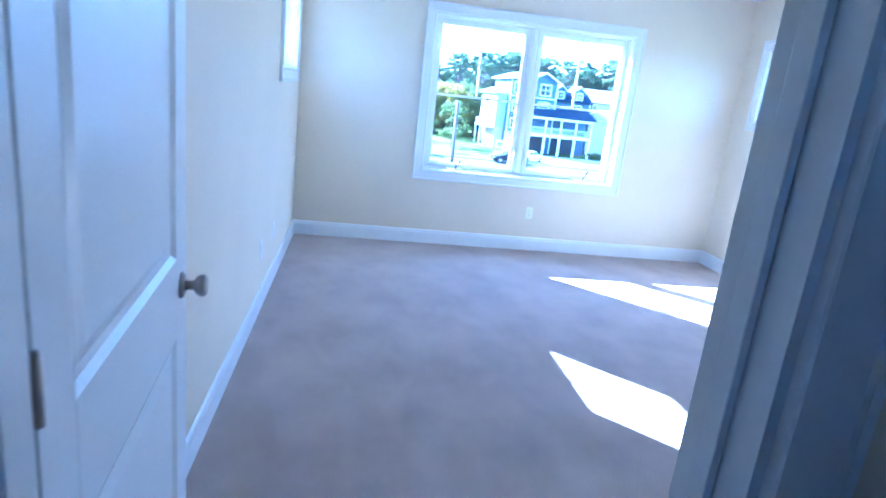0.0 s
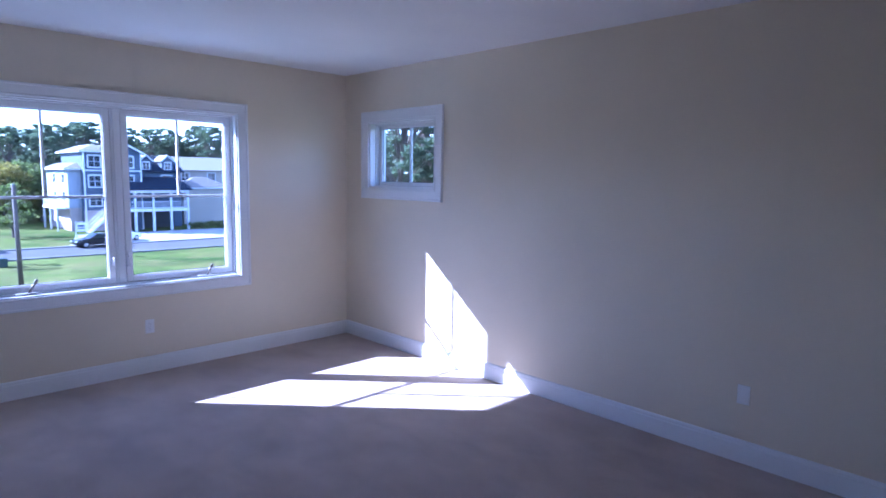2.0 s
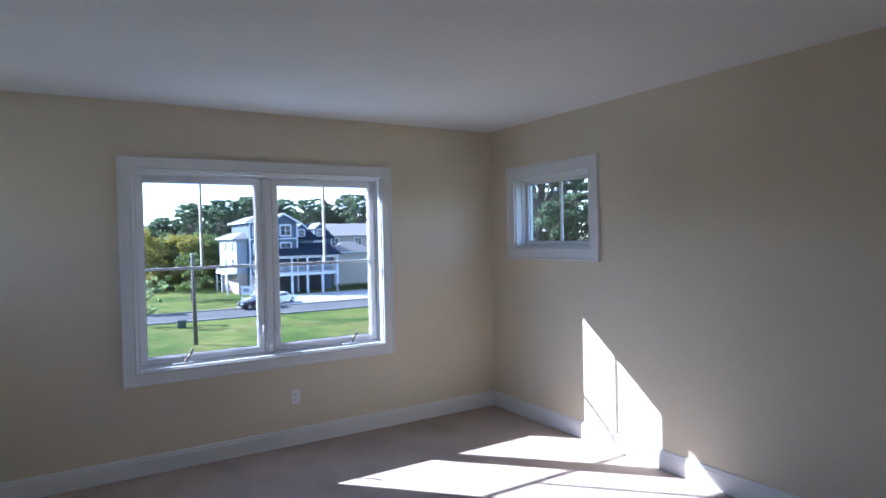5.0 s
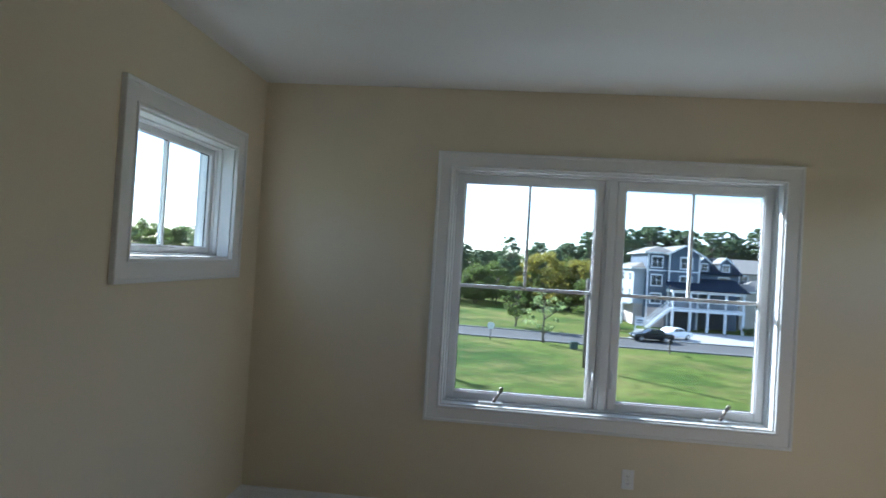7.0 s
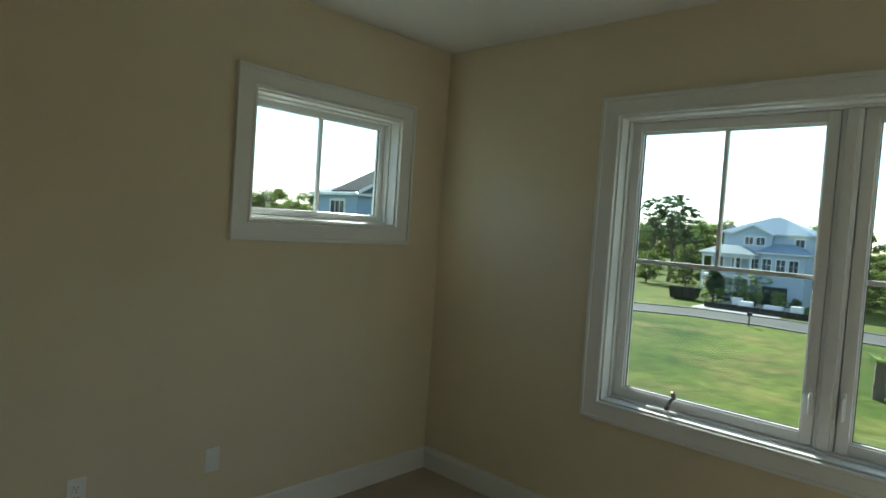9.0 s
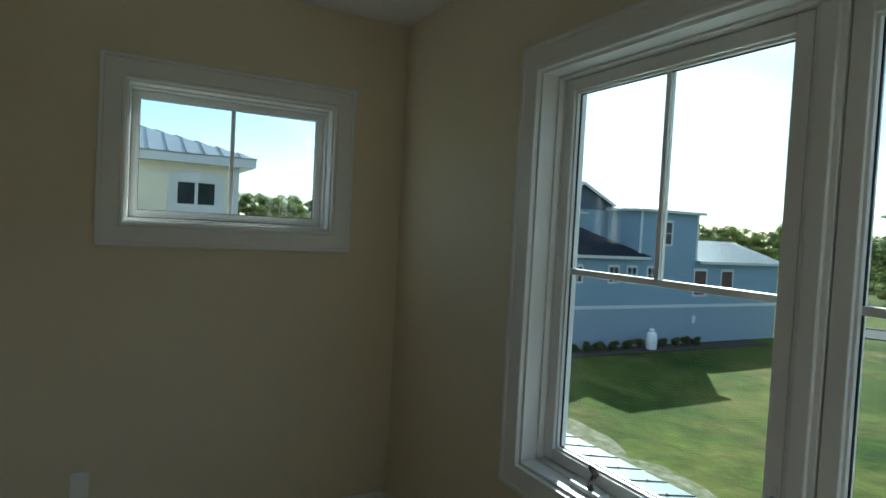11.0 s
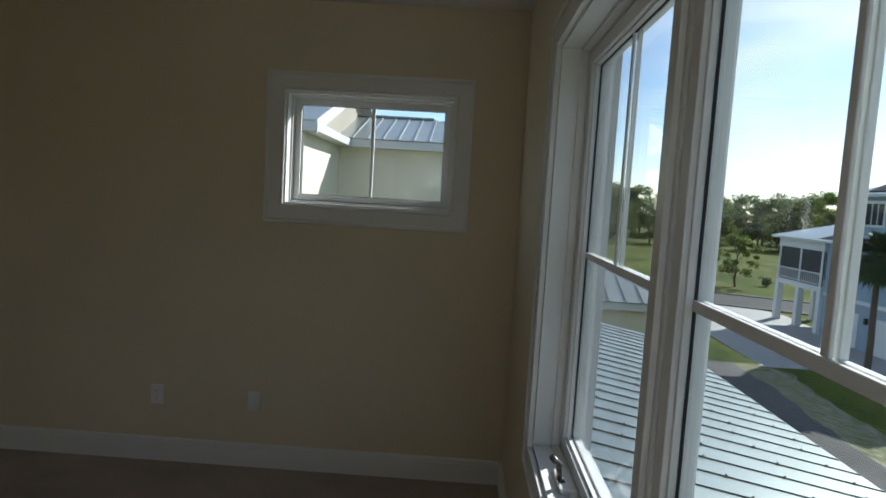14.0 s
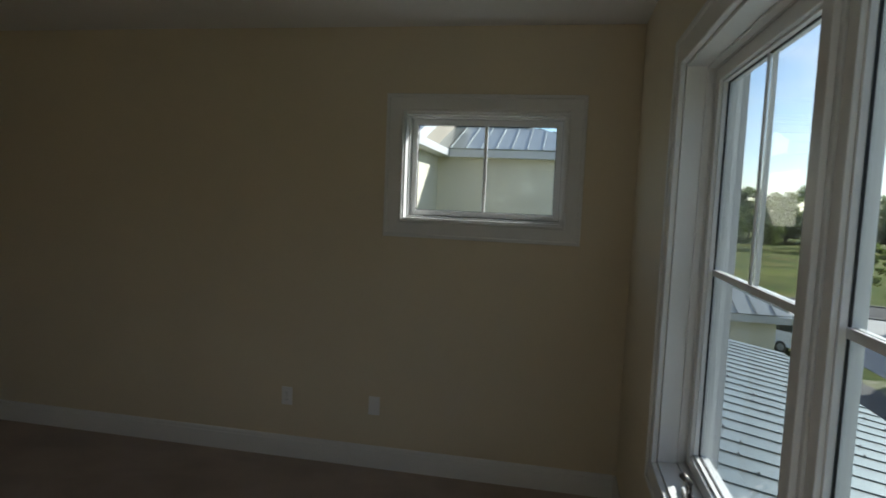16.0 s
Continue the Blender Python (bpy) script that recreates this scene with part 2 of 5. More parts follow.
let_light_through(M_LEAF_PINE, 0.45, (0.15, 0.21, 0.10))
let_light_through(M_LEAF_OAK, 0.4, (0.16, 0.22, 0.05))
let_light_through(M_LEAF_YELLOW, 0.4, (0.34, 0.30, 0.05))
let_light_through(M_LEAF_YOUNG, 0.5, (0.34, 0.42, 0.17))
M_PALM = material("palm fronds", (0.05, 0.085, 0.03), 0.6, scale=1, vary=0.3, fine=8, bump=0)
M_CARBLACK = material("black car paint", (0.012, 0.013, 0.016), 0.15, scale=2, vary=0.1, bump=0)
M_CARWHITE = material("white car paint", (0.78, 0.79, 0.80), 0.25, scale=2, vary=0.03, bump=0)
M_TYRE = material("black tyre rubber", (0.02, 0.02, 0.02), 0.8, vary=0.2, bump=0)
M_RIM = material("alloy rim", (0.5, 0.5, 0.5), 0.35, metal=0.9, vary=0.1, bump=0)
M_LAMP_RED = material("red lamp lens", (0.4, 0.02, 0.02), 0.2, vary=0.1, bump=0)
M_LAMP_CLEAR = material("clear lamp lens", (0.6, 0.62, 0.65), 0.12, vary=0.1, bump=0)
M_GREENBOX = material("green utility paint", (0.03, 0.055, 0.045), 0.5, vary=0.15, bump=0)


# ---- mesh helpers ----
def mesh_object(name, bm, mat, smooth=False):
    me = bpy.data.meshes.new(name)
    bm.normal_update()
    bm.to_mesh(me)
    bm.free()
    me.materials.append(mat)
    if smooth:
        me.shade_smooth()
    return new(name, me)


def part(name, bm, mat, parent, label="", smooth=False):
    """One mesh, in world coordinates, as a part of a thing (or of a part)."""
    ob = mesh_object(name, bm, mat, smooth)
    attach(ob, parent)
    if label:
        ob["label"] = label
    return ob


def attach(ob, parent):
    ob.parent = parent
    if parent.type == "EMPTY":
        ob.matrix_parent_inverse = parent.matrix_basis.inverted()
    return ob


def thing(name, base, label, category, group="", kind=""):
    ob = new(name)
    ob.empty_display_size = 0.2
    ob.matrix_basis = Matrix.Translation(base)
    return tagged(ob, label, category, group, kind)


def box(bm, x0, y0, z0, x1, y1, z1, bevel=0.0):
    vs = [bm.verts.new(p) for p in ((x0, y0, z0), (x1, y0, z0), (x1, y1, z0), (x0, y1, z0), (x0, y0, z1), (x1, y0, z1), (x1, y1, z1), (x0, y1, z1))]
    fs = [bm.faces.new([vs[i] for i in f]) for f in ((3, 2, 1, 0), (4, 5, 6, 7), (0, 1, 5, 4), (1, 2, 6, 5), (2, 3, 7, 6), (3, 0, 4, 7))]
    if bevel:
        es = list({e for f in fs for e in f.edges})
        bmesh.ops.bevel(bm, geom=es, offset=bevel, segments=2, affect="EDGES", profile=0.5)
    return vs


def boxes(rows, bevel=0.0):
    bm = bmesh.new()
    for r in rows:
        a = [min(r[0], r[3]), min(r[1], r[4]), min(r[2], r[5]), max(r[0], r[3]), max(r[1], r[4]), max(r[2], r[5])]
        box(bm, *a, bevel=bevel)
    return bm


def cyl(bm, p, q, r0, r1=None, n=12):
    """A tapered round bar from p to q."""
    p, q = Vector(p), Vector(q)
    m = Matrix.Translation((p + q) / 2) @ (q - p).to_track_quat("Z", "Y").to_matrix().to_4x4()
    bmesh.ops.create_cone(bm, cap_ends=True, segments=n, radius1=r0, radius2=r0 if r1 is None else r1, depth=(q - p).length, matrix=m)
    return bm


def turned(bm, base, axis, profile, n=20):
    """A lathe-turned solid: profile rows (radius, distance along axis)."""
    rot = Vector(axis).to_track_quat("Z", "Y").to_matrix().to_4x4()
    m = Matrix.Translation(base) @ rot
    rings = [[bm.verts.new(m @ Vector((r * math.cos(2 * math.pi * i / n), r * math.sin(2 * math.pi * i / n), d))) for i in range(n)] for r, d in profile]
    for a, b in zip(rings, rings[1:]):
        for i in range(n):
            bm.faces.new((a[i], a[(i + 1) % n], b[(i + 1) % n], b[i]))
    bm.faces.new(rings[0][::-1])
    bm.faces.new(rings[-1])
    return bm


def prism(bm, poly, way):
    """A flat polygon pushed along a vector."""
    way = Vector(way)
    a = [bm.verts.new(Vector(p)) for p in poly]
    b = [bm.verts.new(Vector(p) + way) for p in poly]
    k = len(a)
    bm.faces.new(a[::-1])
    bm.faces.new(b)
    for i in range(k):
        bm.faces.new((a[i], a[(i + 1) % k], b[(i + 1) % k], b[i]))
    bmesh.ops.recalc_face_normals(bm, faces=bm.faces[:])
    return bm


def slab_with_holes(to_world, u0, u1, z0, z1, d0, d1, holes):
    """A wall from u0 to u1 and z0 to z1, d0 to d1 thick, with rectangular holes (ua, ub, za, zb) that go through it."""
    us = sorted({u0, u1, *[h[0] for h in holes], *[h[1] for h in holes]})
    zs = sorted({z0, z1, *[h[2] for h in holes], *[h[3] for h in holes]})
    solid = {}
    for i in range(len(us) - 1):
        for j in range(len(zs) - 1):
            u, z = (us[i] + us[i + 1]) / 2, (zs[j] + zs[j + 1]) / 2
            solid[i, j] = not any(h[0] < u < h[1] and h[2] < z < h[3] for h in holes)
    bm, cache = bmesh.new(), {}

    def v(i, j, d):
        if (i, j, d) not in cache:
            cache[i, j, d] = bm.verts.new(to_world(us[i], zs[j], d1 if d else d0))
        return cache[i, j, d]

    for (i, j), s in solid.items():
        if not s:
            continue
        bm.faces.new((v(i, j, 0), v(i + 1, j, 0), v(i + 1, j + 1, 0), v(i, j + 1, 0)))
        bm.faces.new((v(i, j, 1), v(i, j + 1, 1), v(i + 1, j + 1, 1), v(i + 1, j, 1)))
        for di, dj, a, b in ((-1, 0, (i, j), (i, j + 1)), (1, 0, (i + 1, j), (i + 1, j + 1)), (0, -1, (i, j), (i + 1, j)), (0, 1, (i, j + 1), (i + 1, j + 1))):
            if not solid.get((i + di, j + dj), False):
                bm.faces.new((v(*a, 0), v(*b, 0), v(*b, 1), v(*a, 1)))
    bmesh.ops.recalc_face_normals(bm, faces=bm.faces[:])
    return bm


# ---- the bedroom ----
W, D, H, T = 4.455, -5.40, 2.74, 0.20       # width, south wall face, ceiling, outer wall thickness
NWIN = (1.24, 3.245, 0.755, 2.25)
SWIN = (-1.37, -0.395, 1.587, 2.24)
DOOR = (0.228, 1.035, -0.02, 2.06)


def setting(ob, label="", category=""):
    return tagged(ob, label, category, "", "structure")


def wall_n(u, z, d):
    return (u, d, z)


def wall_w(u, z, d):
    return (-d, u, z)


def wall_e(u, z, d):
    return (W + d, u, z)


def wall_s(u, z, d):
    return (u, D - d, z)


setting(mesh_object("wall_north", slab_with_holes(wall_n, -T, W + T, -0.3, H + 0.25, 0, T, [NWIN]), M_WALL), "cream painted wall with a wide double window", "wall")
setting(mesh_object("wall_west", slab_with_holes(wall_w, D - 0.13, 0, -0.3, H + 0.25, 0, T, [SWIN]), M_WALL), "cream painted wall with one small high window", "wall")
setting(mesh_object("wall_east", slab_with_holes(wall_e, D - 0.13, 0, -0.3, H + 0.25, 0, T, [SWIN]), M_WALL), "cream painted wall with one small high window", "wall")
setting(mesh_object("wall_south", slab_with_holes(wall_s, 0, W, -0.02, H, 0, 0.13, [DOOR]), M_WALL), "cream painted wall with the doorway", "wall")
setting(mesh_object("floor", boxes([(-0.05, D - 0.065, -0.3, W + 0.05, 0.05, 0.0)]), M_CARPET), "beige cut pile carpet over the whole floor", "carpet")
setting(mesh_object("ceiling", boxes([(-0.05, D - 0.065, H, W + 0.05, 0.05, H + 0.25)]), M_CEIL), "plain white painted ceiling", "ceiling")
# hall behind the doorway
HX0, HX1, HY = -0.6, 1.7, D - 2.2
setting(mesh_object("floor_hall", boxes([(HX0 - 0.15, HY - 0.15, -0.3, HX1 + 0.15, D - 0.066, 0.0)]), M_CARPET), "beige carpet of the hall", "carpet")
setting(mesh_object("ceiling_hall", boxes([(HX0 - 0.15, HY - 0.15, H, HX1 + 0.15, D - 0.066, H + 0.25)]), M_CEIL), "plain white hall ceiling", "ceiling")
setting(mesh_object("wall_hall_west", boxes([(HX0 - 0.15, HY, 0, HX0, D - 0.13, H)]), M_WALL), "cream painted hall wall", "wall")
setting(mesh_object("wall_hall_east", boxes([(HX1, HY, 0, HX1 + 0.15, D - 0.13, H)]), M_WALL), "cream painted hall wall", "wall")
# unseen small high opening, added to let sky light into the hall
setting(mesh_object("wall_hall_south", slab_with_holes(lambda u, z, d: (u, HY - d, z), HX0 - 0.15, HX1 + 0.15, 0, H, 0, 0.15, [(0.1, 0.42, 1.75, 2.05)]), M_WALL), "cream painted hall wall with an added opening for daylight", "wall")
# unseen roof overhang above the outer walls, added to block high sky light
for row in ((-T - 0.5, T + 0.001, W + T + 0.5, T + 0.5), (-T - 0.5, D - 0.13, -T - 0.001, T), (W + T + 0.001, D - 0.13, W + T + 0.5, T)):
    setting(mesh_object("eave", boxes([(row[0], row[1], H + 0.23, row[2], row[3], H + 0.40)]), M_WHITE_OUT), "unseen white roof overhang added to cut high skylight", "eave")
setting(mesh_object("wall_hall_end", boxes([(HX0 - 0.15, D - 0.13, 0, -T - 0.002, D, H)]), M_WALL), "cream painted hall wall end", "wall")


def baseboard(to_world, u0, u1, parent_label="white painted baseboard"):
    """Moulded baseboard: tall flat face, a small step and a rounded top."""
    bm = bmesh.new()
    prof = ((0, 0), (0.016, 0), (0.016, 0.112), (0.0125, 0.117), (0.0125, 0.128), (0.009, 0.137), (0.004, 0.142), (0, 0.142))
    a = [bm.verts.new(to_world(u0, z, -d)) for d, z in prof]
    b = [bm.verts.new(to_world(u1, z, -d)) for d, z in prof]
    k = len(prof)
    for i in range(k):
        bm.faces.new((a[i], a[(i + 1) % k], b[(i + 1) % k], b[i]))
    bm.faces.new(a)
    bm.faces.new(b[::-1])
    bmesh.ops.recalc_face_normals(bm, faces=bm.faces[:])
    return setting(mesh_object("baseboard", bm, M_TRIM), parent_label, "baseboard")


baseboard(wall_n, 0, W)
baseboard(wall_w, D, -0.016)
baseboard(wall_e, D, -0.016)
baseboard(wall_s, 1.035 + 0.09, W - 0.016)


def casing(name, to_world, hole, width, parent, profile=True, sides="lrtb", z_foot=None):
    """Four mitred casing boards round an opening, each its own part, with a raised inner bead."""
    u0, u1, z0, z1 = hole
    w = width
    corner = {"i": ((u0, z0), (u1, z0), (u1, z1), (u0, z1)), "o": ((u0 - w, z0 - w), (u1 + w, z0 - w), (u1 + w, z1 + w), (u0 - w, z1 + w))}
    if z_foot is not None:
        corner = {"i": ((u0, z_foot), (u1, z_foot), (u1, z1), (u0, z1)), "o": ((u0 - w, z_foot), (u1 + w, z_foot), (u1 + w, z1 + w), (u0 - w, z1 + w))}
    prof = ((0, 0), (0, 0.017), (0.03, 0.020), (0.13, 0.020), (0.17, 0.0145), (0.80, 0.0175), (0.83, 0.025), (0.97, 0.026), (1, 0.022), (1, 0))
    made = []
    for i, side in enumerate("brtl"):
        if side not in sides:
            continue
        ia, ib, oa, ob_ = corner["i"][i], corner["i"][(i + 1) % 4], corner["o"][i], corner["o"][(i + 1) % 4]
        bm = bmesh.new()
        ends = []
        for pi, po in ((ia, oa), (ib, ob_)):
            ends.append([bm.verts.new(to_world(pi[0] + (po[0] - pi[0]) * f, pi[1] + (po[1] - pi[1]) * f, -d)) for f, d in prof])
        k = len(prof)
        for j in range(k):
            bm.faces.new((ends[0][j], ends[0][(j + 1) % k], ends[1][(j + 1) % k], ends[1][j]))
        bm.faces.new(ends[0])
        bm.faces.new(ends[1][::-1])
        bmesh.ops.recalc_face_normals(bm, faces=bm.faces[:])
        made.append(part(name, bm, M_TRIM, parent))
    return made


def ubox(to_world, rows, bevel=0.0):
    """Boxes given along a wall: (u0, u1, z0, z1, d0, d1), d outwards."""
    out = []
    for u0, u1, z0, z1, d0, d1 in rows:
        p, q = to_world(u0, z0, d0), to_world(u1, z1, d1)
        out.append((*p, *q))
    return boxes(out, bevel)


def rect_frame(u0, u1, z0, z1, w, d0, d1, wt=None, wb=None):
    wt, wb = wt or w, wb or w
    return [(u0, u0 + w, z0, z1, d0, d1), (u1 - w, u1, z0, z1, d0, d1), (u0 + w, u1 - w, z0, z0 + wb, d0, d1), (u0 + w, u1 - w, z1 - wt, z1, d0, d1)]


def sash(to_world, win, u0, u1, z0, z1, w, cross=None, face=0.100):
    """A glazed sash with a stepped inner edge; cross: height of the horizontal glazing bar."""
    s = part("sash", ubox(to_world, rect_frame(u0, u1, z0, z1, w, face, 0.165), 0.003), M_SASH, win, "white vinyl sash")
    gu0, gu1, gz0, gz1 = u0 + w, u1 - w, z0 + w, z1 - w
    # thin black strip put in for the shade between sash and frame
    part("gap_shade_strip", ubox(to_world, rect_frame(u0 - 0.0035, u1 + 0.0035, z0 - 0.0035, z1 + 0.0035, 0.003, 0.128, 0.15)), M_GASKET_AND_GAP, s, "black strip standing in for shade in the sash gap")
    part("glazing_bead", ubox(to_world, rect_frame(gu0 - 0.001, gu1 + 0.001, gz0 - 0.001, gz1 + 0.001, 0.009, 0.112, 0.128), 0.002), M_SASH, s)
    part("gasket", ubox(to_world, rect_frame(gu0 + 0.007, gu1 - 0.007, gz0 + 0.007, gz1 - 0.007, 0.004, 0.128, 0.1335)), M_GASKET_AND_GAP, s, "black rubber gasket")
    pane = part("pane", ubox(to_world, [(gu0, gu1, gz0, gz1, 0.134, 0.139)]), M_GLASS, s, "clear window pane")
    pane.visible_shadow = False
    mid = (gu0 + gu1) / 2
    if cross:
        part("muntin", ubox(to_world, [(gu0, gu1, cross - 0.011, cross + 0.011, 0.126, 0.1335)], 0.002), M_SASH, s)
        part("muntin", ubox(to_world, [(mid - 0.009, mid + 0.009, cross + 0.011, gz1, 0.127, 0.1335)], 0.002), M_SASH, s)
        part("muntin", ubox(to_world, [(gu0, gu1, cross - 0.011, cross + 0.011, 0.1395, 0.152)], 0.002), M_SASH, s)
        part("muntin", ubox(to_world, [(mid - 0.009, mid + 0.009, cross + 0.011, gz1, 0.1395, 0.152)], 0.002), M_SASH, s)
    else:
        part("muntin", ubox(to_world, [(mid - 0.010, mid + 0.010, gz0, gz1, 0.127, 0.1335)], 0.002), M_SASH, s)
        part("muntin", ubox(to_world, [(mid - 0.010, mid + 0.010, gz0, gz1, 0.1395, 0.152)], 0.002), M_SASH, s)
    return s


def crank(to_world, win, u, z, lean):
    """Folding casement crank: sloped cover, hub, bent arm and knob."""
    c = part("crank_cover", ubox(to_world, [(u - 0.075, u + 0.075, z, z + 0.018, 0.040, 0.098)], 0.006), M_SASH, win, "white casement crank cover")
    bm = bmesh.new()
    cyl(bm, to_world(u + 0.02, z + 0.012, 0.06), to_world(u + 0.024, z + 0.034, 0.045), 0.011, 0.009)
    cyl(bm, to_world(u + 0.024, z + 0.030, 0.046), to_world(u + 0.024 + lean, z + 0.092, 0.036), 0.010, 0.008)
    cyl(bm, to_world(u + 0.024 + lean, z + 0.086, 0.040), to_world(u + 0.030 + lean, z + 0.118, 0.010), 0.011, 0.010)
    part("crank_handle", bm, M_CRANK, c, "bent metal crank handle, colour darkened as if backlit", True)


def latch(to_world, win, u, z):
    c = part("latch_plate", ubox(to_world, [(u - 0.010, u + 0.010, z - 0.06, z + 0.06, 0.088, 0.1)], 0.004), M_SASH, win, "white sash latch plate")
    bm = bmesh.new()
    cyl(bm, to_world(u, z + 0.03, 0.09), to_world(u, z + 0.025, 0.07), 0.008)
    cyl(bm, to_world(u, z + 0.03, 0.072), to_world(u, z - 0.055, 0.064), 0.007, 0.005)
    part("latch_lever", bm, M_SASH, c, "", True)


def window(name, to_world, hole, label, double):
    base = to_world((hole[0] + hole[1]) / 2, hole[2], 0)
    win = setting(thing(name, base, label, "window"), label, "window")
    u0, u1, z0, z1 = hole
    casing("casing", to_world, (u0 + 0.004, u1 - 0.004, z0 + 0.004, z1 - 0.004), 0.098 if double else 0.108, win)
    # jamb liner with a stepped stop, then the fixed frame
    part("jamb", ubox(to_world, rect_frame(u0 + 0.001, u1 - 0.001, z0 + 0.001, z1 - 0.001, 0.014, 0.001, 0.095), 0.001), M_TRIM, win, "white jamb lining")
    part("window_frame", ubox(to_world, rect_frame(u0 + 0.001, u1 - 0.001, z0 + 0.001, z1 - 0.001, 0.026, 0.0955, 0.19), 0.002), M_SASH, win, "white vinyl window frame")
    part("stop", ubox(to_world, rect_frame(u0 + 0.015, u1 - 0.015, z0 + 0.015, z1 - 0.015, 0.010, 0.070, 0.0955), 0.002), M_SASH, win)
    part("outer_trim", ubox(to_world, rect_frame(u0 - 0.09, u1 + 0.09, z0 - 0.09, z1 + 0.09, 0.085, T + 0.002, T + 0.022), 0.003), M_WHITE_OUT, win)
    part("outer_reveal", ubox(to_world, rect_frame(u0 + 0.001, u1 - 0.001, z0 + 0.001, z1 - 0.001, 0.006, 0.1905, T + 0.012)), M_WHITE_OUT, win)
    if double:
        mid = (u0 + u1) / 2
        part("mullion", ubox(to_world, [(mid - 0.041, mid + 0.036, z0 + 0.027, z1 - 0.027, 0.0956, 0.19)], 0.003), M_SASH, win, "white vinyl mullion")
        part("mullion_cover", ubox(to_world, [(mid - 0.022, mid + 0.022, z0 + 0.027, z1 - 0.027, 0.080, 0.0955)], 0.003), M_SASH, win)
        for a, b in ((u0 + 0.029, mid - 0.044), (mid + 0.041, u1 - 0.029)):
            sash(to_world, win, a, b, z0 + 0.029, z1 - 0.029, 0.047, cross=1.505)
        crank(to_world, win, 1.56, z0 + 0.0155, 0.035)
        crank(to_world, win, 2.93, z0 + 0.0155, 0.025)
        latch(to_world, win, mid - 0.058, 0.98)
        latch(to_world, win, mid + 0.058, 0.98)
    else:
        sash(to_world, win, u0 + 0.0285, u1 - 0.0285, z0 + 0.0285, z1 - 0.0285, 0.027, face=0.110)
    return win


window("window_1", wall_n, NWIN, "wide double casement window with white casing and crank handles", True)
window("window_2", wall_w, SWIN, "small high window with white casing and one muntin", False)
window("window_3", wall_e, SWIN, "small high window with white casing and one muntin", False)


def outlet(to_world, u, z, kind):
    labels = {"duplex": "white duplex power outlet on the cream wall", "blank": "white cover plate on the cream wall", "coax": "white plate with one round cable socket"}
    o = thing("outlet" if kind == "duplex" else "wall_plate", to_world(u, z, 0), labels[kind], "outlet" if kind == "duplex" else "wall plate")
    part("cover_plate", ubox(to_world, [(u - 0.037, u + 0.037, z - 0.060, z + 0.060, -0.006, -0.0005)], 0.003), M_PLATE, o)
    if kind == "duplex":
        for dz in (0.022, -0.022):
            s = part("socket", ubox(to_world, [(u - 0.017, u + 0.017, z + dz - 0.014, z + dz + 0.014, -0.0085, -0.006)], 0.002), M_PLATE, o)
            part("slot", ubox(to_world, [(u - 0.008, u - 0.006, z + dz - 0.004, z + dz + 0.006, -0.0088, -0.0084), (u + 0.006, u + 0.008, z + dz - 0.004, z + dz + 0.005, -0.0088, -0.0084), (u - 0.002, u + 0.002, z + dz - 0.010, z + dz - 0.006, -0.0088, -0.0084)]), M_DARK, s, "dark slots")
        part("screw", cyl(bmesh.new(), to_world(u, z, -0.006), to_world(u, z, -0.0075), 0.003), M_NICKEL, o)
    elif kind == "blank":
        part("insert", ubox(to_world, [(u - 0.017, u + 0.017, z - 0.034, z + 0.034, -0.0085, -0.006)], 0.0015), M_PLATE, o)
        for dz in (-0.048, 0.048):
            part("screw", cyl(bmesh.new(), to_world(u, z + dz, -0.006), to_world(u, z + dz, -0.0072), 0.003), M_PLATE, o)
    else:
        part("socket", cyl(bmesh.new(), to_world(u, z, -0.006), to_world(u, z, -0.014), 0.005), M_NICKEL, o, "small brass cable socket")
    return o


outlet(wall_n, 2.413, 0.402, "duplex")
outlet(wall_w, -2.086, 0.405, "duplex")
outlet(wall_w, -1.496, 0.402, "blank")
outlet(wall_e, -4.115, 0.425, "blank")


# doorway: jamb lining, stops and casing
lining = setting(thing("door_frame", (0.63, D, 0), "white painted door frame with casing", "door frame"), "white painted door frame with casing", "door frame")
u0, u1, z1 = DOOR[0], DOOR[1], DOOR[3]
for a, b, c, d in ((u0 + 0.001, u0 + 0.02, 0.001, z1 - 0.0205), (u1 - 0.02, u1 - 0.001, 0.001, z1 - 0.0205), (u0 + 0.001, u1 - 0.001, z1 - 0.02, z1 - 0.001)):
    part("jamb", ubox(wall_s, [(a, b, c, d, -0.001, 0.131)], 0.001), M_TRIM, lining)
for a, b, c, d in ((u0 + 0.0205, u0 + 0.032, 0.001, z1 - 0.0325), (u1 - 0.032, u1 - 0.0205, 0.001, z1 - 0.0325), (u0 + 0.0205, u1 - 0.0205, z1 - 0.032, z1 - 0.0205)):
    part("door_stop", ubox(wall_s, [(a, b, c, d, 0.045, 0.08)], 0.002), M_TRIM, lining)
casing("casing", wall_s, (u0 + 0.006, u1 - 0.006, 0, z1 - 0.006), 0.09, lining, sides="lrt", z_foot=0.001)


def wall_s_back(u, z, d):
    return (u, D - 0.13 + d, z)


casing("casing", wall_s_back, (u0 + 0.006, u1 - 0.006, 0, z1 - 0.006), 0.09, lining, sides="lrt", z_foot=0.001)


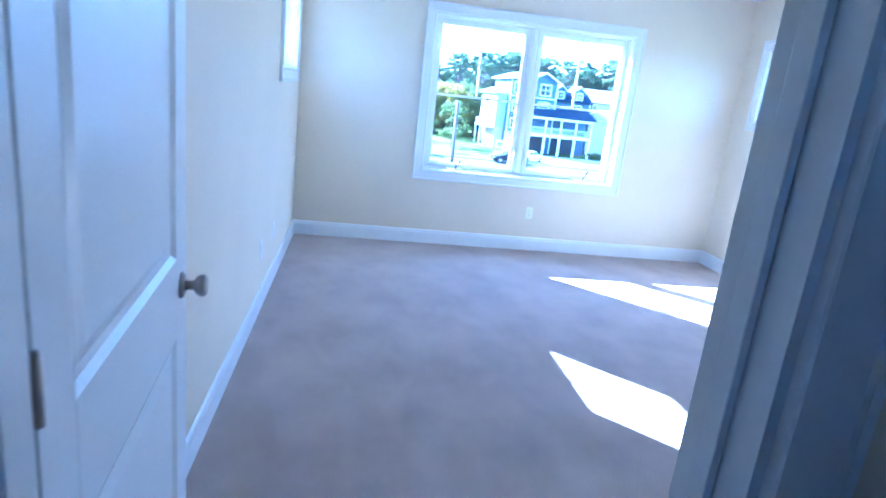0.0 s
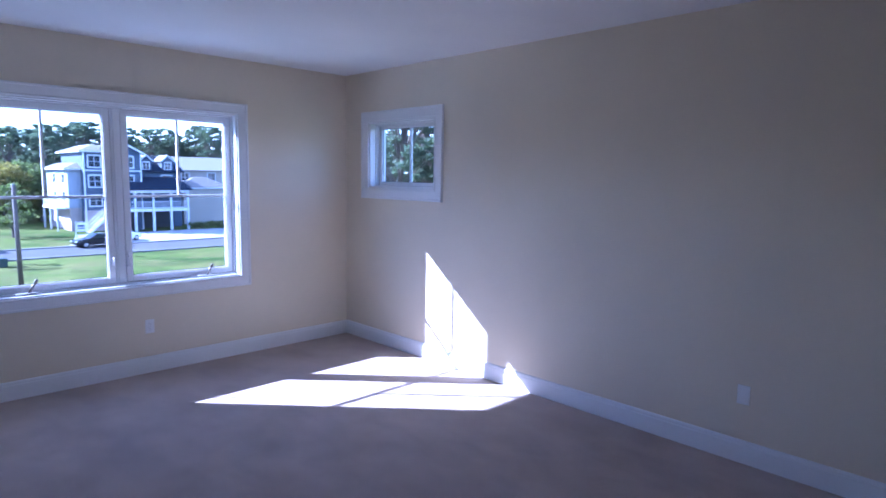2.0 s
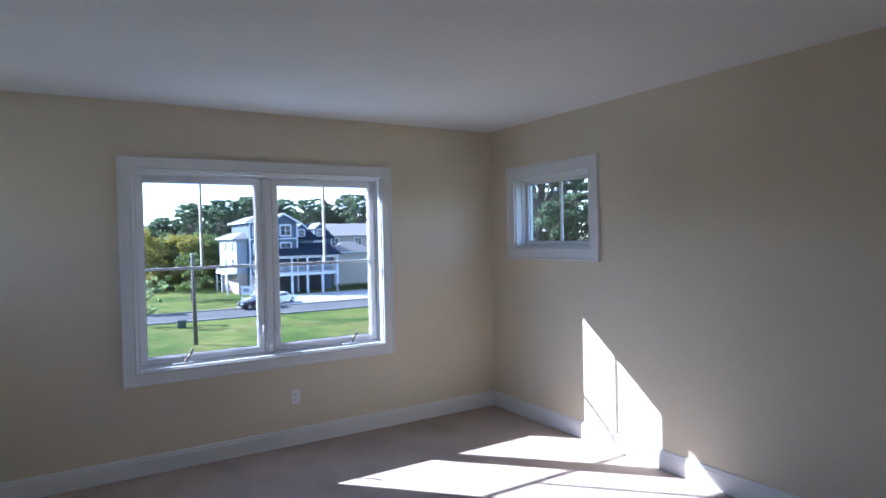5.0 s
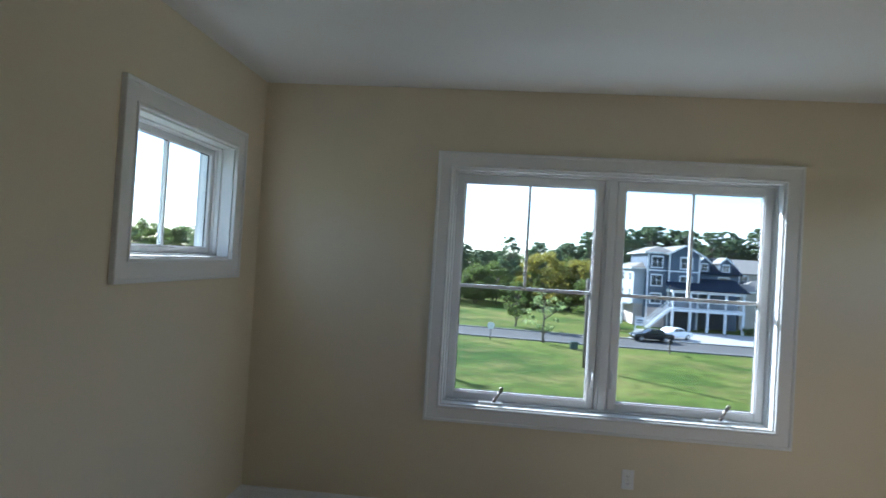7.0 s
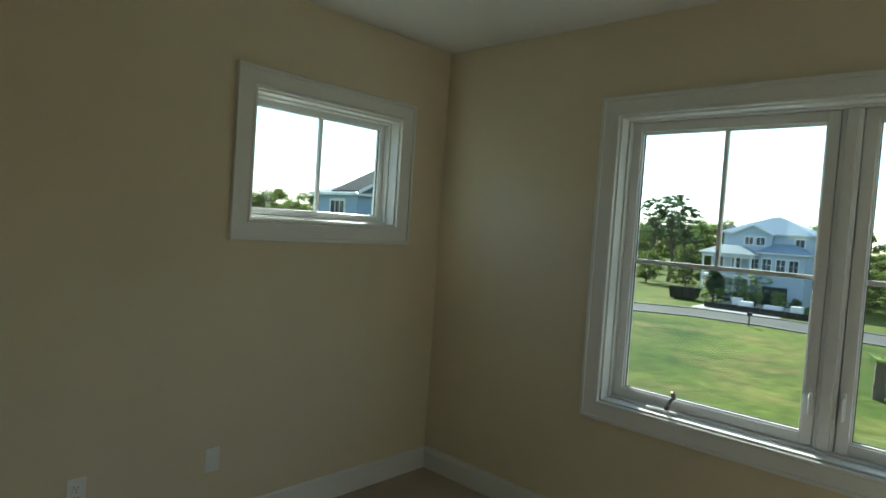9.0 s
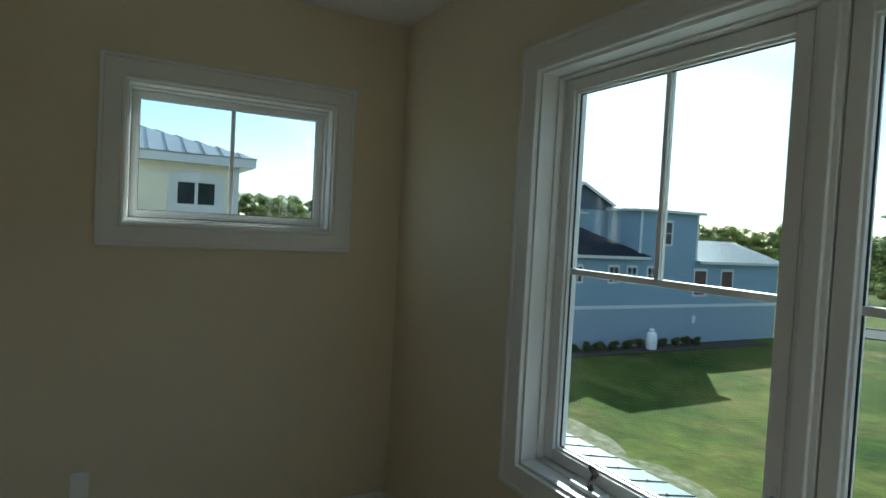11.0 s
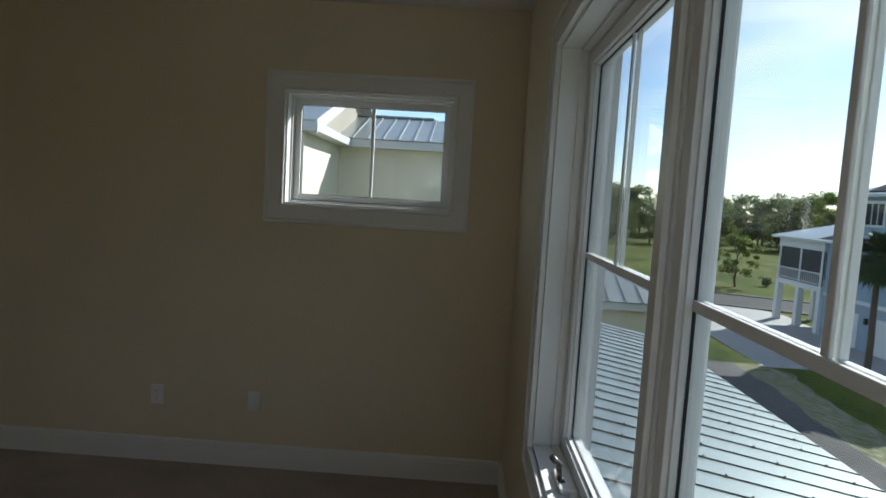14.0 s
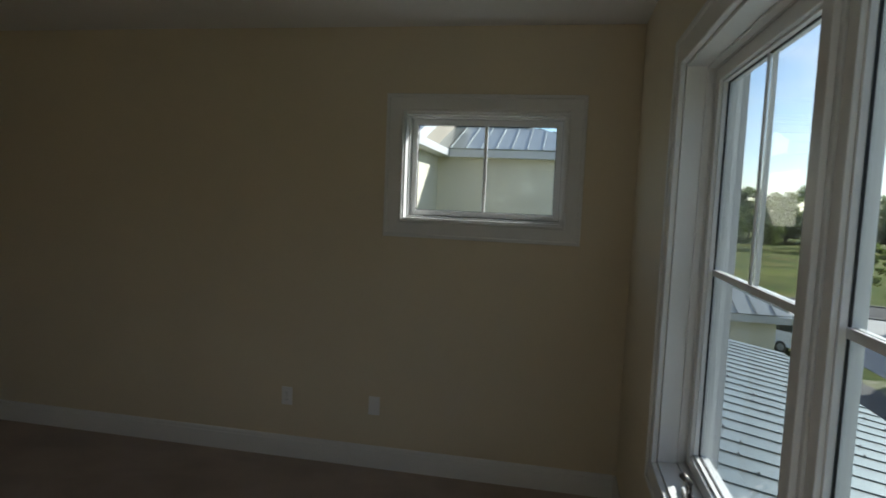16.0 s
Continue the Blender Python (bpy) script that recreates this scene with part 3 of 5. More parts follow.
def door_leaf():
    """Two-panel door built along +y from its hinge at the origin; its room face looks to +x."""
    d = thing("door_1", (0, 0, 0), "white two-panel door standing open against the wall", "door")
    w, h, t = 0.87, 2.02, 0.035
    zs = ((0.24, 0.90), (1.10, h - 0.13))
    st = 0.115
    rows = [(0, 0, 0.012, t, st, h), (0, w - st, 0.012, t, w, h), (0, st, 0.012, t, w - st, zs[0][0]), (0, st, zs[0][1], t, w - st, zs[1][0]), (0, st, zs[1][1], t, w - st, h)]
    part("leaf", boxes(rows, 0.0015), M_TRIM, d, "white painted door leaf")
    for a, b in zs:
        bm = bmesh.new()
        for side in (0, 1):
            f = (t, -1) if side else (0, 1)
            loops = []
            for inset, dep in ((0, 0.0), (0.014, 0.009), (0.030, 0.011), (0.055, 0.004)):
                x = f[0] + f[1] * dep
                loops.append([bm.verts.new((x, y, z)) for y, z in ((st + inset, a + inset), (w - st - inset, a + inset), (w - st - inset, b - inset), (st + inset, b - inset))])
            for p, q in zip(loops, loops[1:]):
                for i in range(4):
                    bm.faces.new((p[i], p[(i + 1) % 4], q[(i + 1) % 4], q[i]))
            bm.faces.new(loops[-1])
        bmesh.ops.recalc_face_normals(bm, faces=bm.faces[:])
        part("panel", bm, M_TRIM, d, "raised door panel")
    for sx, way in ((t, 1), (0, -1)):
        rose = part("knob_rose", turned(bmesh.new(), (sx, w - 0.062, 1.02), (way, 0, 0), ((0.0325, 0), (0.0325, 0.003), (0.028, 0.008), (0.016, 0.010))), M_NICKEL, d, "brushed nickel rose", True)
        part("door_knob", turned(bmesh.new(), (sx, w - 0.062, 1.02), (way, 0, 0), ((0.013, 0.008), (0.011, 0.020), (0.012, 0.030), (0.022, 0.036), (0.0275, 0.046), (0.0265, 0.056), (0.018, 0.062), (0.006, 0.063))), M_NICKEL, rose, "brushed nickel knob", True)
    part("latch_plate", boxes([(0.006, w, 0.99, 0.029, w + 0.0015, 1.05)], 0.001), M_NICKEL, d, "nickel latch plate")
    for z in (0.2, 1.18, 1.82):
        hg = part("hinge", cyl(bmesh.new(), (t + 0.004, -0.006, z - 0.045), (t + 0.004, -0.006, z + 0.045), 0.0065), M_NICKEL, d, "brushed nickel hinge", True)
        part("hinge_leaf", boxes([(0.002, -0.0015, z - 0.045, t, 0.0, z + 0.045)], 0.0005), M_NICKEL, hg)
    return d


door = setting(door_leaf(), "white two-panel door standing open against the wall", "door")
door.matrix_basis = pose(0.208, -5.385, 0.008, 0, 0, 4.6)


# ---- outdoors: ground, road, drives ----
def sheet(name, pts, z0, z1, mat, label, category):
    """A flat paved or planted area with real thickness."""
    bm = bmesh.new()
    prism(bm, [(x, y, z0) for x, y in pts], (0, 0, z1 - z0))
    return setting(mesh_object(name, bm, mat), label, category)


bm = bmesh.new()
for gx in range(-10, 10):
    for gy in range(-10, 10):
        f = [(gx * 60, gy * 60), (gx * 60 + 60, gy * 60), (gx * 60 + 60, gy * 60 + 60), (gx * 60, gy * 60 + 60)]
        bm.faces.new([bm.verts.new((x, y, G)) for x, y in f])
bmesh.ops.remove_doubles(bm, verts=bm.verts[:], dist=0.01)
setting(mesh_object("ground", bm, M_GRASS), "wide green mown lawn with drier patches", "lawn")

ROAD = [(160, 61), (90, 63.5), (40, 64.8), (10, 65.2), (-6, 66.8), (-15, 68), (-23, 67.2), (-31, 63), (-38, 57), (-45, 47), (-50.5, 36), (-55, 25), (-59, 12), (-63, -5), (-70, -40), (-80, -80)]


def ribbon(pts, a, b, z0, z1):
    """A strip along a bent line, from a to b metres to its left."""
    bm = bmesh.new()
    rows = []
    for i, p in enumerate(pts):
        p0, p1 = Vector(pts[max(i - 1, 0)]), Vector(pts[min(i + 1, len(pts) - 1)])
        d = (p1 - p0).normalized()
        n = Vector((-d.y, d.x))
        q, r = Vector(p) + n * a, Vector(p) + n * b
        rows.append([bm.verts.new(c) for c in ((q.x, q.y, z0), (r.x, r.y, z0), (r.x, r.y, z1), (q.x, q.y, z1))])
    for u, v in zip(rows, rows[1:]):
        for i in range(4):
            bm.faces.new((u[i], u[(i + 1) % 4], v[(i + 1) % 4], v[i]))
    bm.faces.new(rows[0])
    bm.faces.new(rows[-1][::-1])
    bmesh.ops.recalc_face_normals(bm, faces=bm.faces[:])
    return bm


setting(mesh_object("road", ribbon(ROAD, -4.0, 4.0, G - 0.1, G + 0.03), M_ASPHALT), "pale grey asphalt street", "road")
for a, b in ((-4.45, -4.0), (4.0, 4.45)):
    setting(mesh_object("kerb", ribbon(ROAD, a, b, G - 0.1, G + 0.13), M_KERB), "light concrete kerb", "kerb")
sheet("driveway", [(-50, 17), (-29.5, 16.5), (-29.5, 25.3), (-47.5, 27), (-55, 24)], G - 0.1, G + 0.02, M_CONCRETE, "light concrete driveway", "driveway")
sheet("driveway", [(17, 69), (42, 68.6), (40, 83.6), (21, 83)], G - 0.1, G + 0.02, M_CONCRETE, "light concrete parking area", "driveway")
sheet("driveway", [(-26, 73), (-16, 73), (-17, 88), (-26, 88)], G - 0.1, G + 0.02, M_CONCRETE, "light concrete driveway", "driveway")
edge = random.Random(3)
near = [(x, 12.4 - 0.07 * (x + 30) + edge.uniform(-0.25, 0.25)) for x in range(-30, 8)]
far = [(x, 17.3 - 0.085 * (x + 30) + edge.uniform(-0.45, 0.45)) for x in range(-30, 8)]
mid_line = [(x, 15.1 - 0.055 * (x + 30) + edge.uniform(-0.2, 0.2)) for x in range(-30, 8)]
sheet("path", near + mid_line[::-1], G - 0.1, G + 0.016, M_PATH, "grey worn path beside the porch", "path")
sheet("sandy_verge", mid_line + far[::-1], G - 0.1, G + 0.012, M_SAND, "pale sandy verge with patchy weeds", "verge")
sheet("planting_bed", [(-29.8, 24), (-27.8, 24), (-27.6, 46), (-29.8, 46)], G - 0.1, G + 0.05, M_MULCH, "dark mulch bed along the blue house", "planting bed")


# ---- own house, seen through the windows ----
porch = thing("porch_roof", (-2.5, 0.27, -0.5), "pale galvanised standing seam porch roof", "roof")
RX0, RX1, RY0, RY1, RZ0, RZ1 = -10.2, 6.0, 0.225, 4.4, -0.42, -1.22
slope = (RZ1 - RZ0) / (RY1 - RY0)
pitch_n = 0.4
prism_poly = [(RX0 + 0.9, RY0, RZ0), (RX1, RY0, RZ0), (RX1, RY1, RZ1), (RX0, RY1, RZ1)]
part("deck_board", prism(bmesh.new(), [(x, y, z - 0.16) for x, y, z in prism_poly], (0, 0, 0.145)), M_WHITE_OUT, porch)
pan_count = int((RX1 - RX0) / pitch_n)
for i in range(pan_count):
    xa = RX0 + i * pitch_n
    cut = [RY0 + max(0.0, (RX0 + 0.9 - q) * 1.6) for q in (xa, xa + pitch_n - 0.004)]
    poly = [(xa, cut[0], RZ0 + slope * (cut[0] - RY0)), (xa + pitch_n - 0.004, cut[1], RZ0 + slope * (cut[1] - RY0)), (xa + pitch_n - 0.004, RY1 + 0.02, RZ1), (xa, RY1 + 0.02, RZ1)]
    part("roof_panel", prism(bmesh.new(), [(x, y, z - 0.012) for x, y, z in poly], (0, 0, 0.012)), M_PORCHROOF, porch)
    xs = xa + pitch_n - 0.002
    ys = cut[1]
    seam = part("seam", prism(bmesh.new(), [(xs - 0.006, ys, RZ0 + slope * (ys - RY0)), (xs + 0.006, ys, RZ0 + slope * (ys - RY0)), (xs + 0.006, RY1 + 0.02, RZ1), (xs - 0.006, RY1 + 0.02, RZ1)], (0, 0, 0.015)), M_PORCHROOF, porch)
    for k in range(5):
        yk = 0.6 + k * 0.84 + 0.2 * ((i * 7) % 3) / 3
        zk = RZ0 + slope * (yk - RY0)
        part("seam_clip", cyl(bmesh.new(), (xs, yk, zk + 0.012), (xs, yk, zk + 0.036), 0.015, 0.011, 8), M_SCREW, seam)
part("fascia", boxes([(RX0, RY1 + 0.022, RZ1 - 0.17, RX1, RY1 + 0.045, RZ1 - 0.012)]), M_WHITE_OUT, porch)

own = thing("own_house_wing", (-12, 0, G), "pale yellow house wing with a standing seam metal roof", "house")
YX, YY0, YY1, YE = -12.0, -3.6, 1.05, 2.82
EV = YE + 0.18
part("wall", boxes([(YX - 4.8, YY0, G, YX, YY1, YE)]), M_YELLOW, own, "pale yellow siding wall")
part("cross_wall", boxes([(YX - 6.6, -9, G, -8.6, YY0 - 0.002, YE)]), M_YELLOW, own, "pale yellow siding wall")
part("lower_wall", boxes([(YX - 6, YY1, G, YX - 1.6, 5.4, -1.0)]), M_YELLOW, own, "pale yellow siding wall")
part("soffit", boxes([(YX - 5.1, YY0, YE, YX + 0.32, YY1 + 0.32, YE + 0.03)]), M_WHITE_OUT, own)
part("fascia", boxes([(YX + 0.32, YY0 + 0.34, YE - 0.01, YX + 0.345, YY1 + 0.345, EV)]), M_WHITE_OUT, own, "white fascia board")
part("fascia", boxes([(YX - 5.1, YY1 + 0.32, YE - 0.01, YX + 0.32, YY1 + 0.345, EV)]), M_WHITE_OUT, own, "white fascia board")
part("gable_return", boxes([(YX + 0.346, YY0, YE, -8.32, YY0 + 0.34, EV)], 0.01), M_WHITE_OUT, own, "white eave return under the gable")
part("fascia", boxes([(-8.32, -9, YE, -8.28, YY0 + 0.34, EV)]), M_WHITE_OUT, own, "white fascia board")


def seam_roof(name, corners, parent, mat, count, height=0.035):
    """A sloping roof plane (a, b on the eave; c, d above b, a) with standing seams running up it."""
    a, b, c, d = [Vector(p) for p in corners]
    n = (b - a).cross(d - a).normalized()
    if n.z < 0:
        n = -n
    r = part(name, prism(bmesh.new(), [p for p in (a, b, c, d)], n * 0.03), mat, parent)
    along = (b - a).normalized()
    up = n.cross(along)
    if up.z < 0:
        up = -up
    flat = [((p - a).dot(along), (p - a).dot(up)) for p in (b, c, d, a)]
    for i in range(1, count):
        u = (b - a).length * i / count
        top = 0.0
        for (ua, va), (ub, vb) in zip(flat, flat[1:]):
            if abs(ub - ua) > 1e-6 and min(ua, ub) <= u <= max(ua, ub):
                top = max(top, va + (vb - va) * (u - ua) / (ub - ua))
        p = a + along * u + n * 0.03
        q = p + up * top
        s = along * 0.012
        part("seam", prism(bmesh.new(), [p - s, p + s, q + s, q - s], n * height), mat, r)
    return r


RIDGE_X, APEX_Y, RIDGE_Z = -14.4, -1.35, 3.88
seam_roof("roof", [(YX + 0.36, YY0, EV), (YX + 0.36, YY1 + 0.36, EV), (RIDGE_X, APEX_Y, RIDGE_Z), (RIDGE_X, YY0, RIDGE_Z)], own, M_METALROOF, 13)
seam_roof("roof", [(YX + 0.36, YY1 + 0.36, EV), (2 * RIDGE_X - YX - 0.36, YY1 + 0.36, EV), (RIDGE_X - 0.02, APEX_Y, RIDGE_Z), (RIDGE_X + 0.02, APEX_Y, RIDGE_Z)], own, M_METALROOF, 13)
seam_roof("roof", [(2 * RIDGE_X - YX - 0.36, YY0, EV), (2 * RIDGE_X - YX - 0.36, YY1 + 0.36, EV), (RIDGE_X, APEX_Y, RIDGE_Z), (RIDGE_X, YY0, RIDGE_Z)], own, M_METALROOF, 13)
part("lower_fascia", boxes([(YX - 1.3, YY1 + 0.35, -1.15, YX - 1.275, 5.75, -0.96)]), M_WHITE_OUT, own, "white fascia board")
part("ridge_cap", boxes([(RIDGE_X - 0.1, YY0, RIDGE_Z + 0.02, RIDGE_X + 0.1, APEX_Y, RIDGE_Z + 0.08)], 0.02), M_METALROOF, own)
part("corner_board", boxes([(YX + 0.002, YY1 - 0.14, G, YX + 0.022, YY1 + 0.02, YE)]), M_WHITE_OUT, own)
seam_roof("lower_roof", [(YX - 1.3, YY1, -0.95), (YX - 1.3, 5.75, -0.95), (YX - 3.4, 3.7, -0.1), (YX - 3.4, YY1, -0.1)], own, M_METALROOF, 10)
seam_roof("lower_roof", [(YX - 1.3, 5.75, -0.95), (YX - 6, 5.75, -0.95), (YX - 6, 3.7, -0.1), (YX - 3.4, 3.7, -0.1)], own, M_METALROOF, 9)


def house_window(parent, p, u, n, w, h, cols=2, rows=2, trim=0.11, mat=None, pane=None):
    """A window on a far facade: proud white casing, muntins and a dark pane set back. p: its lower middle; u: along the wall; n: outwards."""
    p, u, n = Vector(p), Vector(u), Vector(n)
    z = Vector((0, 0, 1))
    bm = bmesh.new()

    def bar(b, a0, a1, z0, z1, d0, d1):
        prism(b, [p + u * a0 + z * z0 + n * d0, p + u * a1 + z * z0 + n * d0, p + u * a1 + z * z1 + n * d0, p + u * a0 + z * z1 + n * d0], n * (d1 - d0))

    a = w / 2
    bar(bm, -a - trim, -a, -trim, h + trim, 0, 0.05)
    bar(bm, a, a + trim, -trim, h + trim, 0, 0.05)
    bar(bm, -a, a, -trim, 0, 0, 0.05)
    bar(bm, -a, a, h, h + trim * 1.3, 0, 0.06)
    for i in range(1, cols):
        c = -a + w * i / cols
        bar(bm, c - 0.035, c + 0.035, 0, h, 0.0, 0.04)
    for i in range(1, rows):
        c = h * i / rows
        bar(bm, -a, a, c - 0.03, c + 0.03, 0.0, 0.042)
    win = part("window", bm, mat or M_WHITE_OUT, parent, "white framed window")
    bp = bmesh.new()
    bar(bp, -a, a, 0, h, 0.003, 0.02)
    part("pane", bp, pane or M_PANE_DARK, win)
    return win


house_window(own, (YX, 0.13, 1.88), (0, 1, 0), (1, 0, 0), 0.80, 0.50, 2, 1, 0.2)


def gable(parent, x0, x1, y0, y1, z, h, axis, mat, over=0.4, wallmat=None, thick=0.14):
    """A gable roof, ridge along axis, with the gable wall triangles."""
    if axis == "x":
        f = lambda a, s, zz: (a, s, zz)
        A0, A1, S0, S1 = x0, x1, y0, y1
    else:
        f = lambda a, s, zz: (s, a, zz)
        A0, A1, S0, S1 = y0, y1, x0, x1
    mid = (S0 + S1) / 2
    k = h / ((S1 - S0) / 2)
    bm = bmesh.new()
    for s, sg in ((S0, -1), (S1, 1)):
        poly = [f(A0 - over, s + sg * over, z - k * over), f(A1 + over, s + sg * over, z - k * over), f(A1 + over, mid, z + h), f(A0 - over, mid, z + h)]
        prism(bm, poly, (0, 0, thick))
    r = part("roof", bm, mat, parent)
    if wallmat:
        bm = bmesh.new()
        prism(bm, [f(A0, S0, z - 0.01), f(A0, S1, z - 0.01), f(A0, mid, z + h - 0.02)], Vector(f(A1 - A0, 0, 0)))
        part("gable_wall", bm, wallmat, parent)
    for a in (A0 - over - 0.03, A1 + over):
        for s, sg in ((S0, -1), (S1, 1)):
            bm = bmesh.new()
            prism(bm, [f(a, s + sg * over, z - k * over - 0.12), f(a, s + sg * over, z - k * over + thick), f(a, mid, z + h + thick), f(a, mid, z + h - 0.12)], Vector(f(0.03, 0, 0)))
            part("bargeboard", bm, M_WHITE_OUT, parent)
    return r


# gable wall in darker beige than the walls, standing in for weaker sun
gable(own, YX - 6.6, -8.6, -9, YY0, EV, 1.65, "y", M_METALROOF, 0.3, M_BEIGE)


def hip(parent, x0, x1, y0, y1, z, h, mat, over=0.45, eave=0.2, name="roof"):
    """A hip roof over a rectangle with a white eave board."""
    X0, X1, Y0, Y1 = x0 - over, x1 + over, y0 - over, y1 + over
    s = min(X1 - X0, Y1 - Y0) / 2
    if X1 - X0 > Y1 - Y0:
        top = [(X0 + s, (Y0 + Y1) / 2, z + h), (X1 - s, (Y0 + Y1) / 2, z + h)]
    else:
        top = [((X0 + X1) / 2, Y0 + s, z + h), ((X0 + X1) / 2, Y1 - s, z + h)]
    bm = bmesh.new()
    b = [bm.verts.new(p) for p in ((X0, Y0, z), (X1, Y0, z), (X1, Y1, z), (X0, Y1, z))]
    t = [bm.verts.new(p) for p in top]
    bm.faces.new(b[::-1])
    if X1 - X0 > Y1 - Y0:
        fs = ((b[0], b[1], t[1], t[0]), (b[1], b[2], t[1]), (b[2], b[3], t[0], t[1]), (b[3], b[0], t[0]))
    else:
        fs = ((b[0], b[1], t[0]), (b[1], b[2], t[1], t[0]), (b[2], b[3], t[1]), (b[3], b[0], t[0], t[1]))
    for q in fs:
        bm.faces.new(q)
    r = part(name, bm, mat, parent)
    part("eave_board", boxes([(X0 + 0.03, Y0 + 0.03, z - eave, X1 - 0.03, Y1 - 0.03, z - 0.004)]), M_WHITE_OUT, parent)
    return r


def railing(parent, p, q, z, h=0.95, step=0.14):
    """A white balustrade between two points: top and bottom rail with balusters as one part each run."""
    p, q = Vector((*p, z)), Vector((*q, z))
    d = (q - p).normalized()
    s = Vector((-d.y, d.x, 0)) * 0.03
    bm = bmesh.new()
    for a, b in ((0.1, 0.17), (h - 0.08, h)):
        prism(bm, [p - s + Vector((0, 0, a)), p + s + Vector((0, 0, a)), q + s + Vector((0, 0, a)), q - s + Vector((0, 0, a))], (0, 0, b - a))
    n = int((q - p).length / step)
    for i in range(n + 1):
        c = p.lerp(q, i / max(n, 1))
        box(bm, c.x - 0.022, c.y - 0.022, z + 0.17, c.x + 0.022, c.y + 0.022, z + h - 0.08)
    return part("balustrade", bm, M_WHITE_OUT, parent, "white balustrade")


# ---- sky blue neighbour house ----
blue = thing("neighbour_house", (-36, 34, G), "sky blue three-level house with dark roofs and white trim", "house")
BX = -30.0
part("garage_wall", boxes([(-40, 25.5, G, BX, 50, -3.5)]), M_BLUE_LOW, blue, "grey blue lower wall")
part("wall", boxes([(-40, 25.5, -3.5, BX, 50, 0.1)]), M_BLUE, blue, "sky blue siding wall")
part("upper_wall", boxes([(-40, 33.0, 0.1, BX, 39.4, 3.75)]), M_BLUE, blue, "sky blue siding wall")
part("upper_wall", boxes([(-40, 27.2, 0.1, -33.4, 33.0, 3.75)]), M_BLUE, blue, "sky blue siding wall")
part("tower_wall", boxes([(-38.2, 25.6, 0.1, -33.3, 29.5, 3.35)]), M_BLUE, blue, "sky blue siding wall")
for a in ((-40.02, 25.46, -3.62, BX + 0.04, 25.5, -3.38), (BX, 25.46, -3.62, BX + 0.04, 50, -3.38)):
    part("band", boxes([a]), M_WHITE_OUT, blue, "white band board")
for a in ((BX, 25.46, G, BX + 0.045, 25.68, 0.1), (BX, 33.0, 0.1, BX + 0.045, 33.2, 3.75)):
    part("corner_board", boxes([a]), M_WHITE_OUT, blue)
hip(blue, -40, BX, 25.5, 33.4, 0.32, 2.3, M_SHINGLE, 0.5, 0.22, "lower_roof")
gable(blue, -35.9, -33.35, 25.8, 34.0, 3.75, 1.95, "x", M_SHINGLE, 0.4, M_SLATE)
hip(blue, -40, BX, 33.0, 39.4, 3.95, 1.1, M_METALROOF, 0.45, 0.2, "upper_roof")
hip(blue, -38.2, -33.3, 25.6, 29.8, 3.5, 1.0, M_METALROOF, 0.55, 0.16, "tower_roof")
for y in (30.6, 32.4, 34.5):
    house_window(blue, (BX, y + 0.0, -1.6), (0, 1, 0), (1, 0, 0), 0.85, 1.05, 2, 2, 0.14)
house_window(blue, (BX, 35.6, 1.35), (0, 1, 0), (1, 0, 0), 1.5, 1.65, 2, 2, 0.15)
house_window(blue, (BX, 27.2, -1.6), (0, 1, 0), (1, 0, 0), 0.7, 1.05, 2, 2, 0.14)
for y in (39.95, 43.2):
    house_window(blue, (BX, y, -2.6), (0, 1, 0), (1, 0, 0), 1.35, 1.9, 1, 1, 0.15, None, M_CURTAIN)
seam_roof("wing_roof", [(BX + 0.45, 39.41, 0.08), (BX + 0.45, 50.4, 0.08), (-35, 50.4, 1.75), (-35, 39.41, 1.75)], blue, M_METALROOF, 24)
part("wing_fascia", boxes([(BX + 0.40, 39.41, -0.1, BX + 0.45, 50.4, 0.07)]), M_WHITE_OUT, blue)
part("corner_board", boxes([(BX, 39.2, 0.1, BX + 0.045, 39.4, 3.75)]), M_WHITE_OUT, blue)
house_window(blue, (-35.7, 25.6, 1.55), (1, 0, 0), (0, -1, 0), 1.7, 1.35, 3, 1, 0.14)
house_window(blue, (-33.3, 27.6, 2.2), (0, 1, 0), (1, 0, 0), 0.9, 0.75, 2, 1, 0.14)
house_window(blue, (-34.5, 25.5, -1.7), (1, 0, 0), (0, -1, 0), 1.2, 1.3, 2, 2, 0.14)
for x in (-33.0, -37.2):
    d = part("garage_door", boxes([(x - 1.3, 25.44, G + 0.02, x + 1.3, 25.5, -4.25)], 0.01), M_WHITE_OUT, blue, "white panelled garage door")
    for k in range(4):
        part("panel", boxes([(x - 1.2, 25.425, G + 0.12 + k * 0.54, x + 1.2, 25.44, G + 0.56 + k * 0.54)], 0.004), M_WHITE_OUT, d)
for x in (-31.2, -35.1):
    part("wall_lantern", boxes([(x - 0.1, 25.3, -4.75, x + 0.1, 25.48, -4.35)], 0.02), M_DARK, blue, "dark wall lantern")
part("meter_box", boxes([(BX + 0.001, 39.2, -4.9, BX + 0.12, 39.6, -4.3)], 0.01), M_WHITE_OUT, blue)
